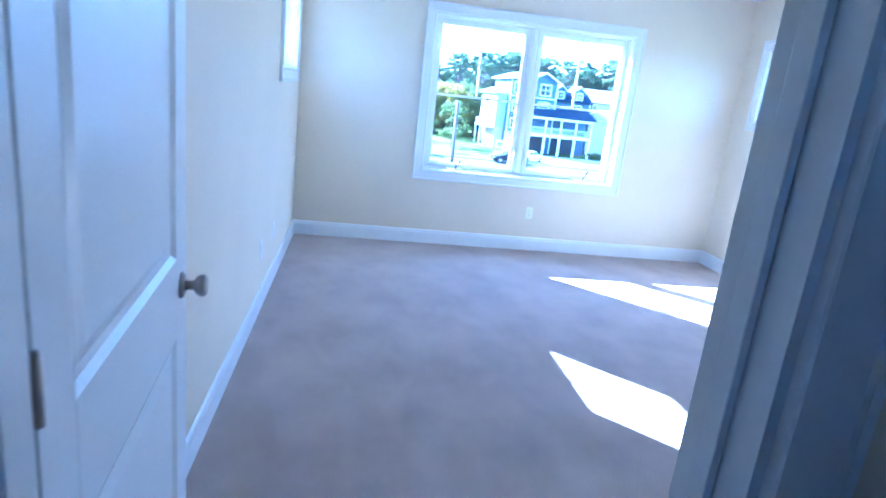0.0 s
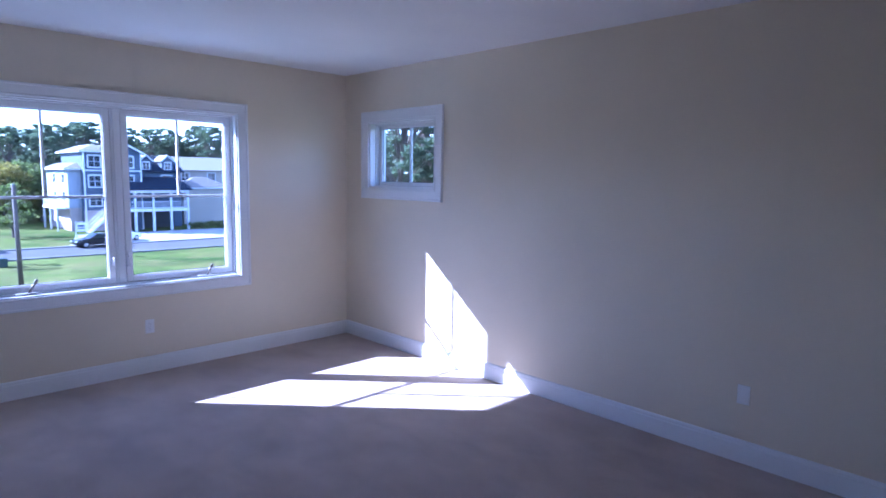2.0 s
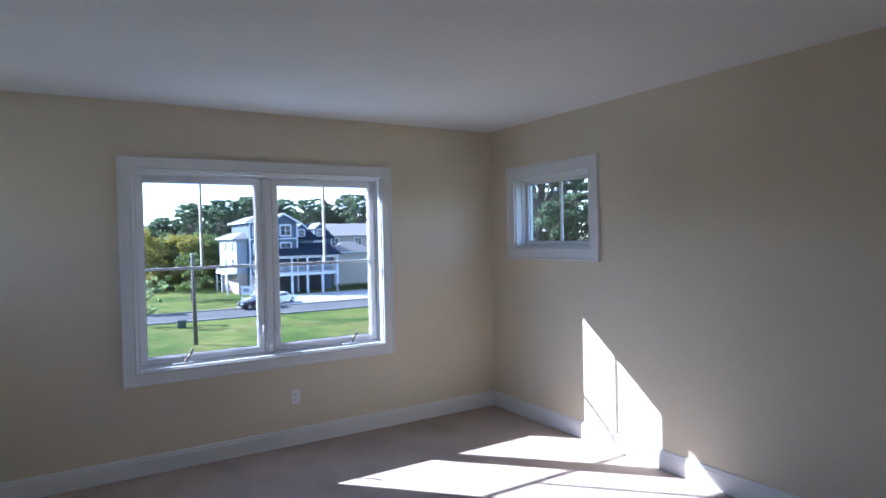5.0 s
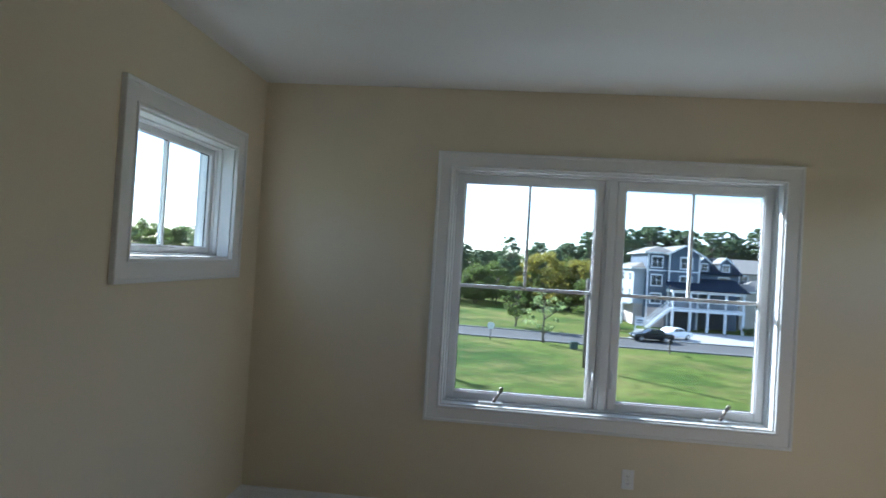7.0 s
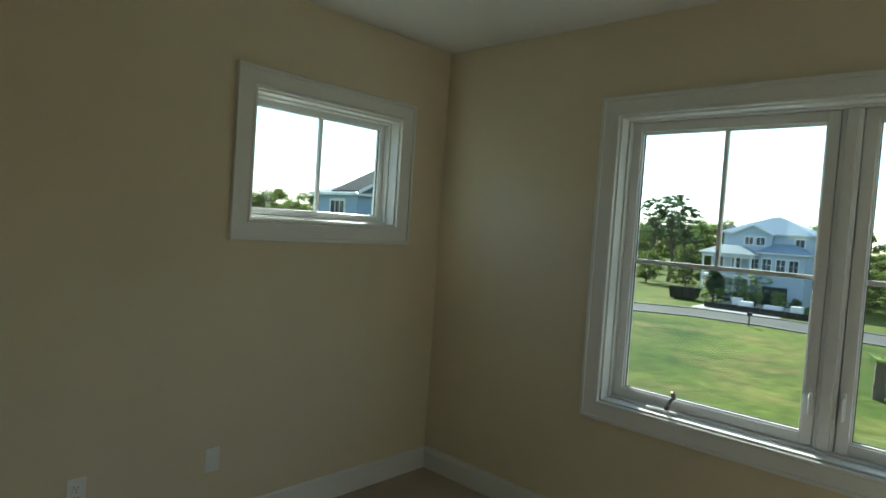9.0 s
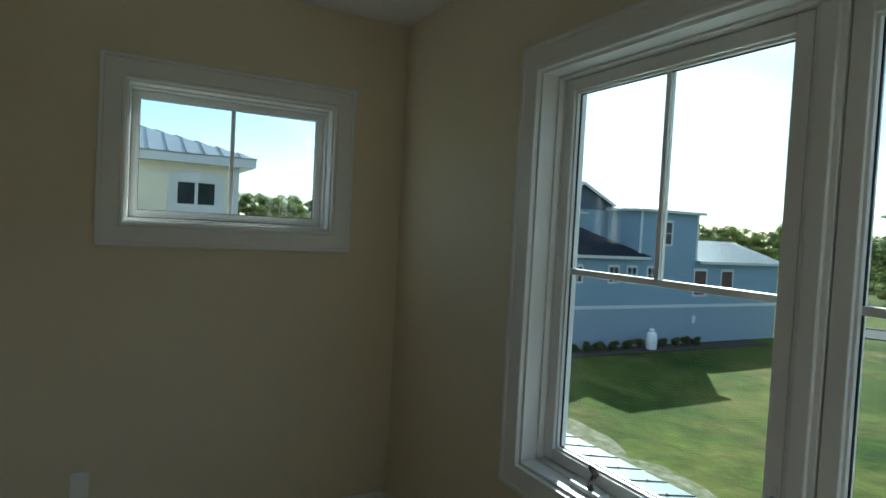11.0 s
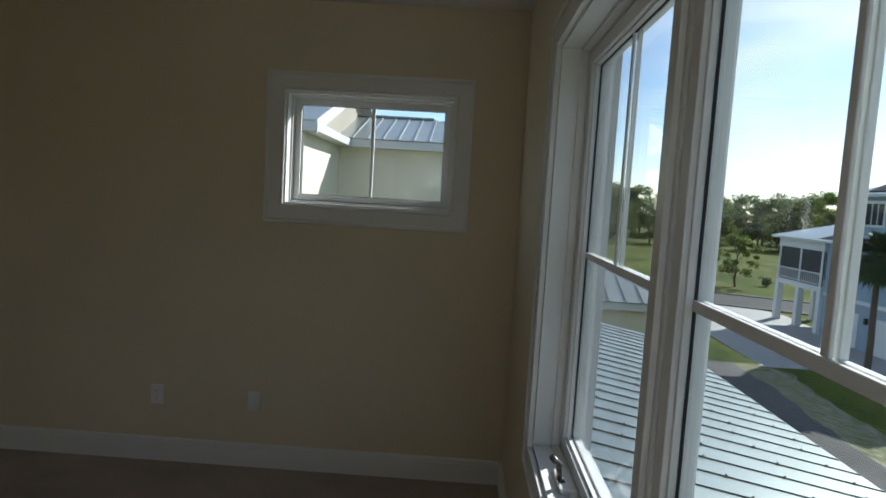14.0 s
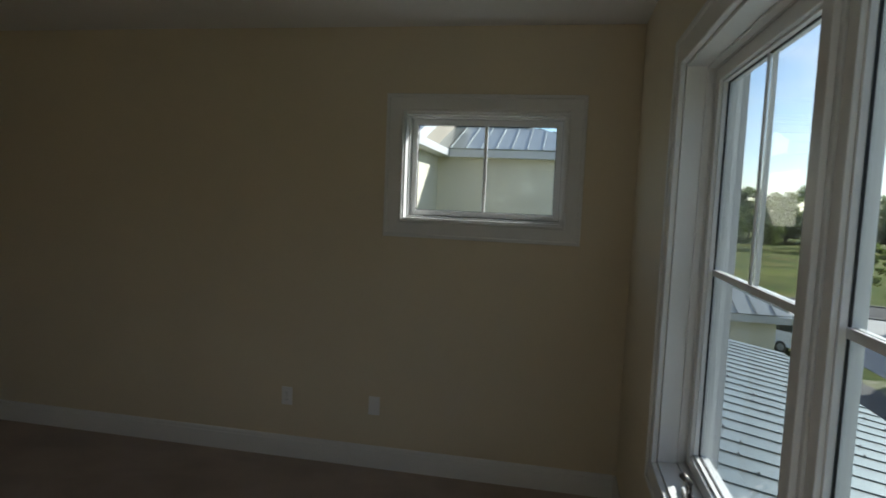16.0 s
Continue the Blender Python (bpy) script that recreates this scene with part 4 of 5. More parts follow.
# raised screened porch on posts
PX0, PX1, PY0, PY1 = -46.2, -40.05, 25.3, 31.5
part("porch_floor", boxes([(PX0, PY0, -3.5, PX1, PY1, -3.1)]), M_WHITE_OUT, blue, "white porch floor")
part("porch_beam", boxes([(PX0, PY0, -0.55, PX1, PY1, 0.05)]), M_WHITE_OUT, blue)
hip(blue, PX0, PX1 + 1.5, PY0, PY1, 0.25, 1.3, M_METALROOF, 0.5, 0.15, "porch_roof")
for x in (PX0 + 0.1, (PX0 + PX1) / 2, PX1 - 0.3):
    part("porch_post", boxes([(x, PY0 + 0.02, -3.1, x + 0.2, PY0 + 0.22, -0.55)]), M_WHITE_OUT, blue)
    part("pier", boxes([(x - 0.1, PY0 - 0.02, G, x + 0.35, PY0 + 0.42, -3.5)]), M_WHITE_OUT, blue)
for y in (28.2, 31.1):
    part("porch_post", boxes([(PX0, y, -3.1, PX0 + 0.2, y + 0.2, -0.55)]), M_WHITE_OUT, blue)
    part("pier", boxes([(PX0, y, G, PX0 + 0.4, y + 0.3, -3.5)]), M_WHITE_OUT, blue)
part("porch_screen", boxes([(PX0 + 0.1, PY0 + 0.08, -3.1, PX1 - 0.05, PY0 + 0.14, -0.55)]), M_SCREEN, blue, "dark insect screen")
part("porch_screen", boxes([(PX0 + 0.08, PY0 + 0.3, -3.1, PX0 + 0.12, PY1 - 0.1, -0.55)]), M_SCREEN, blue, "dark insect screen")
railing(blue, (PX0 + 0.1, PY0 + 0.02), (PX1 - 0.05, PY0 + 0.02), -3.1, 0.95, 0.25)

# ---- slate blue house across the street ----
slate = thing("street_house", (28, 90, G), "slate blue four-level house with white porch and balustrade", "house")
SY = 87.0
part("wall", boxes([(23.3, SY + 0.6, G, 26.4, SY + 12, 4.3)]), M_SLATE, slate, "slate blue siding wall")
part("bay_wall", boxes([(26.2, SY, G, 30.6, SY + 12, 4.4)]), M_SLATE, slate, "slate blue siding wall")
part("side_wing", boxes([(21.75, SY + 2.0, -3.3, 23.3, SY + 14.3, 1.9)]), M_PALEGREY, slate, "pale grey siding wall")
part("wing_base", boxes([(21.95, SY + 2.2, G, 23.3, SY + 14.1, -3.3)]), M_BRICK, slate, "pinkish block base")
part("main_base", boxes([(23.2, SY + 0.5, G, 26.1, SY + 0.6, -3.6)]), M_BRICK, slate, "pinkish block base")
part("wing_balcony", boxes([(20.4, SY + 3.0, -3.5, 21.74, SY + 11, -3.3)]), M_WHITE_OUT, slate, "white side balcony floor")
railing(slate, (20.5, SY + 3.1), (20.5, SY + 10.9), -3.3, 1.0, 0.3)
railing(slate, (20.5, SY + 3.05), (21.7, SY + 3.05), -3.3, 1.0, 0.25)
for y in (SY + 3.0, SY + 6.8, SY + 10.6):
    part("balcony_post", boxes([(20.42, y, G, 20.62, y + 0.2, -3.5)]), M_WHITE_OUT, slate)
hip(slate, 21.75, 24.5, SY + 2.0, SY + 14.3, 2.1, 0.8, M_TANROOF, 0.6, 0.2, "wing_roof")
gable(slate, 26.2, 30.6, SY, SY + 12, 4.4, 1.2, "y", M_TANROOF, 0.45, M_SLATE)
hip(slate, 23.3, 27.0, SY + 0.6, SY + 12, 4.5, 1.0, M_TANROOF, 0.6, 0.2, "main_roof")
part("east_wing", boxes([(30.4, SY + 2.5, G, 37, SY + 12, 1.9)]), M_SLATE, slate, "slate blue siding wall")
gable(slate, 30.4, 37, SY + 2.5, SY + 12, 1.9, 2.2, "x", M_SHINGLE, 0.45, M_SLATE)
for z in (-0.35, 2.35):
    house_window(slate, (28.7, SY, z), (1, 0, 0), (0, -1, 0), 1.5, 1.45, 2, 2, 0.17)
    house_window(slate, (24.7, SY + 0.6, z), (1, 0, 0), (0, -1, 0), 1.4, 1.45, 2, 2, 0.17)
house_window(slate, (24.7, SY + 0.6, -2.95), (1, 0, 0), (0, -1, 0), 1.4, 1.3, 2, 2, 0.17)
for y in (SY + 4.5, SY + 9.5):
    for z in (-2.4, 0.1):
        house_window(slate, (21.75, y, z), (0, 1, 0), (-1, 0, 0), 1.3, 1.2, 2, 2, 0.14)
part("band", boxes([(26.15, SY - 0.05, 1.75, 30.45, SY - 0.002, 1.95)]), M_WHITE_OUT, slate)
part("band", boxes([(23.3, SY + 0.55, 1.75, 26.14, SY + 0.598, 1.95)]), M_WHITE_OUT, slate)
for x in (26.2, 30.4):
    part("corner_board", boxes([(x, SY - 0.06, G, x + 0.2, SY - 0.003, 4.4)]), M_WHITE_OUT, slate)
part("corner_board", boxes([(23.3, SY + 0.44, G, 23.5, SY + 0.499, 4.3)]), M_WHITE_OUT, slate)
for x, z in ((32.1, 2.0), (35.2, 2.0)):
    part("dormer_wall", boxes([(x - 0.8, SY + 2.7, z - 0.4, x + 0.8, SY + 6, z + 1.5)]), M_SLATE, slate)
    gable(slate, x - 0.8, x + 0.8, SY + 2.7, SY + 6, z + 1.5, 0.7, "y", M_TANROOF, 0.22, M_SLATE)
    house_window(slate, (x, SY + 2.7, z + 0.2), (1, 0, 0), (0, -1, 0), 0.8, 0.95, 2, 2, 0.14)
house_window(slate, (34.9, SY + 2.5, 0.45), (1, 0, 0), (0, -1, 0), 1.4, 0.8, 2, 1, 0.14)
# porch
part("porch_floor", boxes([(26.0, SY - 3.2, -3.75, 36.0, SY - 0.07, -3.35)]), M_WHITE_OUT, slate, "white porch floor")
part("porch_beam", boxes([(26.0, SY - 3.2, -1.15, 36.0, SY - 0.07, -0.75)]), M_WHITE_OUT, slate)
prb = bmesh.new()
prism(prb, [(25.6, SY - 3.6, -0.75), (36.4, SY - 3.6, -0.75), (36.4, SY + 2.45, 0.9), (30.42, SY + 2.45, 0.9), (30.42, SY - 0.07, 0.2), (25.8, SY - 0.07, 0.2)], (0, 0, 0.12))
part("porch_roof", prb, M_SHINGLE, slate, "dark shingle porch roof")
for i in range(5):
    x = 26.1 + i * 2.4
    part("porch_post", boxes([(x, SY - 3.1, -3.35, x + 0.26, SY - 2.84, -1.15)]), M_WHITE_OUT, slate)
    part("pier", boxes([(x - 0.03, SY - 3.1, G, x + 0.29, SY - 2.78, -3.75)]), M_WHITE_OUT, slate)
    if i < 4:
        railing(slate, (x + 0.26, SY - 2.95), (x + 2.4, SY - 2.95), -3.35, 1.0, 0.22)
# no doors here: dark panels stand in for the shade inside the openings
part("garage_door", boxes([(26.8, SY - 0.06, G, 29.8, SY - 0.012, -4.1)]), M_DARK, slate, "dark panel standing in for shade in a garage opening")
part("garage_door", boxes([(31.2, SY + 2.42, G, 35.8, SY + 2.49, -4.1)]), M_DARK, slate, "dark panel standing in for shade in a garage opening")
for k in range(12):
    x = 26.0 - 0.26 * (12 - k)
    part("stair_step", boxes([(x, SY - 2.9, G + 0.25 * k + 0.19, x + 0.30, SY - 1.5, G + 0.25 * (k + 1))]), M_WHITE_OUT, slate)
for y in (SY - 2.95, SY - 1.45):
    bms = bmesh.new()
    prism(bms, [(22.7, y, G), (23.0, y, G), (26.0, y, -3.72), (26.0, y, -3.4), (25.8, y, -3.4)], (0, 0.06, 0))
    part("stair_stringer", bms, M_WHITE_OUT, slate, "white stair stringer")
    bms = bmesh.new()
    prism(bms, [(22.8, y, G + 1.0), (26.0, y, -2.42), (26.0, y, -2.3), (22.8, y, G + 1.12)], (0, 0.06, 0))
    for k in range(13):
        x = 22.85 + 0.25 * k
        box(bms, x, y + 0.01, G + 0.25 + 0.97 * 0.25 * k, x + 0.04, y + 0.05, G + 1.04 + 0.97 * 0.25 * k)
    part("stair_rail", bms, M_WHITE_OUT, slate, "white stair balustrade")

# ---- light blue hip-roofed house ----
lblue = thing("corner_house", (-25, 94, G), "light blue house with metal hip roofs and porch", "house")
part("wall", boxes([(-30.5, 92, G, -17.5, 104, 0.7)]), M_LTBLUE, lblue, "light blue siding wall")
part("upper_wall", boxes([(-29.2, 93, 0.7, -17.6, 103, 3.35)]), M_LTBLUE, lblue, "light blue siding wall")
hip(lblue, -29.2, -17.6, 93, 103, 3.5, 2.5, M_BLUEROOF, 0.5, 0.2)
gable(lblue, -27.6, -22.4, 92.4, 97, 3.35, 1.25, "y", M_BLUEROOF, 0.4, M_LTBLUE)
part("gable_bay", boxes([(-27.6, 92.4, 0.7, -22.4, 93, 3.35)]), M_LTBLUE, lblue, "light blue siding wall")
hip(lblue, -23.4, -17.5, 90.2, 93.5, 0.75, 1.3, M_BLUEROOF, 0.5, 0.2, "lower_roof")
part("front_bay", boxes([(-23.4, 90.2, G, -17.5, 92, 0.55)]), M_LTBLUE, lblue, "light blue siding wall")
part("chimney", boxes([(-30.0, 96, 0.7, -29.25, 97, 4.6)], 0.02), M_BRICK, lblue, "pinkish block chimney")
part("porch_beam", boxes([(-30.5, 88, -0.3, -23.6, 92, 0.1)]), M_WHITE_OUT, lblue)
hip(lblue, -30.5, -23.6, 88, 92, 0.3, 1.2, M_METALROOF, 0.4, 0.15, "porch_roof")
part("porch_floor", boxes([(-30.5, 88, -3.2, -23.6, 92, -2.9)]), M_WHITE_OUT, lblue)
for x in (-30.4, -28.2, -26.0, -23.9):
    part("porch_post", boxes([(x, 88.02, G, x + 0.22, 88.24, -0.3)]), M_WHITE_OUT, lblue)
railing(lblue, (-30.4, 88.1), (-23.8, 88.1), -2.9, 0.95, 0.25)
for x, y in ((-25.5, 92.4), (-23.95, 92.4), (-19.0, 93)):
    house_window(lblue, (x, y, 1.75), (1, 0, 0), (0, -1, 0), 1.1, 1.05, 2, 1, 0.15)
for x, y in ((-29.3, 92), (-26.9, 92), (-24.4, 92), (-22.3, 90.2), (-20.5, 90.2), (-18.9, 90.2)):
    house_window(lblue, (x, y, -1.8), (1, 0, 0), (0, -1, 0), 1.1, 1.6, 2, 2, 0.15)
# dark panel in place of the shade under the house
part("garage_door", boxes([(-22.6, 90.12, G, -19.4, 90.19, -4.0)]), M_SCREEN, lblue, "dark panel standing in for shade in a garage opening")

# ---- beige house beyond the slate one ----
beige = thing("far_house", (52, 104, G), "beige house with tan shingle roofs", "house")
part("wall", boxes([(38.5, 98, G, 60, 112, 2.2)]), M_BEIGE, beige, "beige siding wall")
gable(beige, 38.5, 60, 98, 112, 2.2, 2.2, "x", M_TANROOF, 0.5, M_BEIGE)
hip(beige, 38.5, 46, 92.5, 98, -0.6, 1.7, M_TANROOF, 0.4, 0.2, "wing_roof")
part("wing_wall", boxes([(38.5, 92.5, G, 46, 97.9, -0.8)]), M_BEIGE, beige)
for x in (41, 45.5, 51, 56):
    house_window(beige, (x, 98, 0.2), (1, 0, 0), (0, -1, 0), 1.2, 1.5, 2, 2, 0.15)


# ---- trees ----
def leaf_cloud(centres, radii, per, size, rng, flat=0.75):
    """Many small randomly turned leaves gathered in clumps, as one mesh."""
    vs, fs = [], []
    for c, r in zip(centres, radii):
        d = rng.normal(size=(per, 3))
        d /= np.linalg.norm(d, axis=1)[:, None]
        p = np.asarray(c) + d * (r * rng.uniform(0.35, 1.05, (per, 1))) * np.array((1, 1, flat))
        a = rng.normal(size=(per, 3))
        a /= np.linalg.norm(a, axis=1)[:, None]
        b = np.cross(a, rng.normal(size=(per, 3)))
        b /= np.linalg.norm(b, axis=1)[:, None] + 1e-6
        s = size * rng.uniform(0.6, 1.35, (per, 1))
        q = np.stack((p - a * s, p + b * s * 0.55, p + a * s, p - b * s * 0.55), 1)
        k = len(vs) * 4
        vs.append(q.reshape(-1, 3))
    v = np.concatenate(vs)
    n = len(v) // 4
    me = bpy.data.meshes.new("crown")
    me.from_pydata(v.tolist(), [], np.arange(n * 4).reshape(n, 4).tolist())
    return me


def tree(name, kind, height, spread, seed, leaf_mat, label, clumps=40, per=70, leaf=0.28, bare=0.45):
    """A tapered, bent trunk with limbs and a ragged crown of leaf clumps."""
    rng = np.random.default_rng(seed)
    t = thing(name, (0, 0, 0), label, "tree")
    bm = bmesh.new()
    pts = [Vector((0, 0, -0.1))]
    r0 = height * 0.018 + 0.06
    steps = 6
    for i in range(1, steps + 1):
        pts.append(Vector((rng.normal() * 0.02 * height, rng.normal() * 0.02 * height, height * 0.9 * i / steps)) * 1.0)
    for i in range(steps):
        cyl(bm, pts[i], pts[i + 1], r0 * (1 - i / (steps + 0.6)), r0 * (1 - (i + 1) / (steps + 0.6)), 8)
    centres, radii = [], []
    for i in range(clumps):
        f = bare + (1 - bare) * rng.random() ** (0.9 if kind == "pine" else 1.15)
        k = (f - bare) / (1 - bare)
        prof = (0.35 + 0.9 * math.sin(math.pi * min(1, 0.12 + 0.88 * k))) if kind == "oak" else (0.42 + 0.62 * math.sin(math.pi * (0.2 + 0.72 * k))) * (0.45 + 0.55 * rng.random())
        ang, rad = rng.uniform(0, 2 * math.pi), spread * prof * math.sqrt(rng.uniform(0.15, 1.0))
        c = Vector((math.cos(ang) * rad, math.sin(ang) * rad, height * f))
        centres.append(c)
        radii.append(spread * rng.uniform(0.16, 0.34) * (1.0 if kind == "oak" else 0.55))
        if i % 3 == 0:
            a = pts[min(steps, int(f * steps * 0.85))]
            cyl(bm, a, c, r0 * 0.28, r0 * 0.08, 5)
    part("trunk", bm, M_BARK, t, "grey brown trunk with limbs")
    me = leaf_cloud(centres, radii, per, leaf, rng, 0.7 if kind == "oak" else 0.45)
    me.materials.append(leaf_mat)
    attach(new("crown", me), t)["label"] = "ragged leafy crown"
    return t


PINES = [tree("pine_tree", "pine", 17, 4.2, 11 + k, M_LEAF_PINE, "tall dark green pine with a bare lower trunk", 120, 100, 0.17, 0.32) for k in range(3)]
OPEN_PINES = [tree("pine_tree", "pine", 17, 4.0, 81 + k, M_LEAF_PINE, "tall open pine with a long bare trunk", 84, 90, 0.15, 0.50) for k in range(2)]
OAKS = [tree("oak_tree", "oak", 11, 5.0, 31 + k, M_LEAF_OAK, "broad green live oak", 56, 150, 0.21, 0.16) for k in range(2)]
YOAKS = [tree("oak_tree", "oak", 11, 5.0, 41, M_LEAF_YELLOW, "broad oak with yellowing leaves", 56, 150, 0.21, 0.16)]
YOUNG = tree("young_tree", "oak", 5.2, 1.7, 51, M_LEAF_YOUNG, "thin young street tree with pale leaves", 26, 30, 0.13, 0.25)
SHADE = tree("lawn_tree", "oak", 8.0, 3.0, 61, M_LEAF_OAK, "leafy tree on the far lawn", 36, 60, 0.22, 0.3)


def plant(src, x, y, s, turn, group=""):
    t = copy_thing(src, pose(x, y, G, 0, 0, turn))
    t.scale = (s, s, s)
    if group:
        t["group"] = group
    return t


def settle(src, x, y, s, turn, group=""):
    """Moves the first tree of a kind to its own spot."""
    src.matrix_basis = pose(x, y, G, 0, 0, turn) @ Matrix.Scale(s, 4)
    if group:
        src["group"] = group


rng = random.Random(5)
# pine woods behind the houses to the north east
count = 0
for i in range(110):
    x = -14 + i * 1.2 + rng.uniform(-1.5, 1.5)
    y = 126 + rng.uniform(-6, 30) - 0.10 * x
    s = (0.60 + 0.42 * max(0, min(1, (x + 8) / 45))) * rng.uniform(0.82, 1.12)
    if i < 3:
        settle(PINES[i], x, y, s, rng.uniform(0, 360), "pine woods")
    else:
        plant(PINES[i % 3], x, y, s, rng.uniform(0, 360), "pine woods")
# oaks in front of them
for i in range(30):
    x = -22 + i * 1.75 + rng.uniform(-2, 2)
    y = 112 + rng.uniform(-4, 10)
    src = (OAKS + YOAKS)[i % 3 if -2 < x < 22 else i % 2]
    s = rng.uniform(0.62, 0.98) * (0.72 if x < 6 else 1.0)
    if i in (13, 14):
        settle(OAKS[(i) % 2], x, y, s, rng.uniform(0, 360), "oaks")
    elif i == 15:
        settle(YOAKS[0], 10, 108, 0.9, 40, "oaks")
    else:
        plant(src, x, y, s, rng.uniform(0, 360), "oaks")
for i in range(46):
    plant(OAKS[i % 2], -16 + i * 2.7 + rng.uniform(-1, 1), 150 + rng.uniform(-6, 14), rng.uniform(1.05, 1.38) * (0.62 + 0.38 * min(1, i / 22)), rng.uniform(0, 360), "oaks")
# low tree line to the north west and west
for i in range(60):
    a = radians(98 + i * 1.75)
    r = 165 + rng.uniform(-18, 25)
    plant((OAKS + [PINES[1]])[i % 3], r * math.cos(a), r * math.sin(a), rng.uniform(0.85, 1.2) * (0.6 if i % 3 == 2 else 1), rng.uniform(0, 360), "far tree line")
for i in range(70):
    a = radians(100 + i * 1.45)
    r = 195 + rng.uniform(-10, 30)
    plant(OAKS[i % 2], r * math.cos(a), r * math.sin(a), rng.uniform(1.05, 1.45), rng.uniform(0, 360), "far tree line")
# pine group beside the corner house
for i, (x, y, s) in enumerate(((-49.3, 112, 0.94), (-45.3, 112, 1.0), (-42.6, 113, 0.86), (-47.4, 118, 0.8))):
    if i < 2:
        settle(OPEN_PINES[i], x, y, s, 60 * i, "pine group")
    else:
        plant(OPEN_PINES[i % 2], x, y, s, rng.uniform(0, 360), "pine group")
for x, y, s in ((-46, 104, 0.5), (-50, 100, 0.45), (-38, 102, 0.5), (-12, 98, 0.5), (-15, 104, 0.6)):
    plant(OAKS[rng.randrange(2)], x, y, s, rng.uniform(0, 360), "oaks")
# woods to the east
for i in range(34):
    plant(OPEN_PINES[i % 2], 26 + rng.uniform(0, 24), -6 + i * 1.55 + rng.uniform(-1, 1), rng.uniform(0.68, 0.95), rng.uniform(0, 360), "pine woods")
for i in range(7):
    plant(OAKS[i % 2], 34 + rng.uniform(0, 14), 2 + i * 6.0, rng.uniform(0.45, 0.6), rng.uniform(0, 360), "oaks")
settle(YOUNG, 6.6, 60.4, 1.05, 20, "street trees")
plant(YOUNG, -50.5, 88, 0.9, 130, "street trees")
plant(YOUNG, -21.6, 84.0, 0.95, 40, "street trees")
plant(YOUNG, -24.4, 85.5, 0.8, 250, "street trees")
settle(SHADE, 4.1, 74.6, 0.7, 70, "lawn trees")
plant(SHADE, 14.5, 84, 0.8, 200, "lawn trees")
plant(SHADE, -66, 31, 0.72, 10, "lawn trees")


# palm by the blue house
def palm(x, y, h):
    t = thing("palm_tree", (x, y, G), "cabbage palm with a round frond crown", "palm")
    rg = random.Random(9)
    bm = bmesh.new()
    for i in range(7):
        cyl(bm, (x + 0.04 * math.sin(i), y, G + h * i / 7 - 0.03), (x + 0.04 * math.sin(i + 1), y, G + h * (i + 1) / 7), 0.19 - 0.006 * i, 0.175 - 0.006 * i, 10)
    part("trunk", bm, M_BARK, t)
    for k in range(130):
        a, el = rg.uniform(0, 2 * math.pi), rg.uniform(-1.0, 1.35)
        d = Vector((math.cos(a) * math.cos(el), math.sin(a) * math.cos(el), math.sin(el)))
        side = d.cross(Vector((0, 0, 1))).normalized()
        bm = bmesh.new()
        c = Vector((x, y, G + h))
        stem = c + d * 0.8
        for j in range(-5, 6):
            w = (d * math.cos(j * 0.17) + side * math.sin(j * 0.17)).normalized()
            tip = stem + w * rg.uniform(0.8, 1.15) + Vector((0, 0, -0.25))
            midp = stem + w * 0.5
            s = side * 0.06
            bm.faces.new([bm.verts.new(p) for p in (stem, midp - s, tip, midp + s)])
        cyl(bm, c, stem, 0.025, 0.015, 4)
        part("frond", bm, M_PALM, t)


palm(-29.3, 21.9, 6.35)
palm(-27.2, 84.5, 2.9)


# ---- vehicles and street things ----
def car(name, label, paint, profile, width, wheels, glass_rows, lamps):
    """A car along +x built from its side profile; built at the origin and then placed."""
    c = thing(name, (0, 0, 0), label, "car")
    bm = bmesh.new()
    prism(bm, [(x, -width / 2, z) for x, z in profile], (0, width, 0))
    es = [e for e in bm.edges]
    bmesh.ops.bevel(bm, geom=es, offset=0.06, segments=2, affect="EDGES", profile=0.6)
    part("body", bm, paint, c, "", True)
    for poly in glass_rows:
        bm = bmesh.new()
        prism(bm, [(x, -width / 2 - 0.006, z) for x, z in poly], (0, width + 0.012, 0))
        part("side_window", bm, M_PANE_DARK, c)
    for x, r in wheels:
        for s in (-1, 1):
            bm = bmesh.new()
            cyl(bm, (x, s * (width / 2 - 0.2), r), (x, s * (width / 2 + 0.02), r), r, r, 20)
            w = part("wheel", bm, M_TYRE, c, "black tyre")
            part("rim", cyl(bmesh.new(), (x, s * (width / 2 + 0.015), r), (x, s * (width / 2 + 0.03), r), r * 0.62, r * 0.55, 16), M_RIM, w, "alloy rim")
    for x0, x1, z0, z1, m in lamps:
        for s in (-1, 1):
            part("headlight" if m is M_LAMP_CLEAR else "tail_light", boxes([(x0, s * (width / 2 - 0.32), z0, x1, s * (width / 2 - 0.06), z1)], 0.01), m, c)
    return c


SEDAN = [(-2.3, 0.32), (-2.32, 0.75), (-2.2, 0.98), (-1.55, 1.02), (-0.95, 1.42), (0.25, 1.45), (0.95, 1.0), (2.1, 0.86), (2.3, 0.62), (2.28, 0.3)]
SEDAN_GLASS = [[(-1.25, 1.03), (-0.88, 1.34), (-0.35, 1.38), (-0.35, 1.03)], [(-0.28, 1.03), (-0.28, 1.38), (0.2, 1.37), (0.68, 1.03)]]
SEDAN_LAMPS = [(2.2, 2.31, 0.62, 0.76, M_LAMP_CLEAR), (-2.34, -2.25, 0.75, 0.9, M_LAMP_RED)]
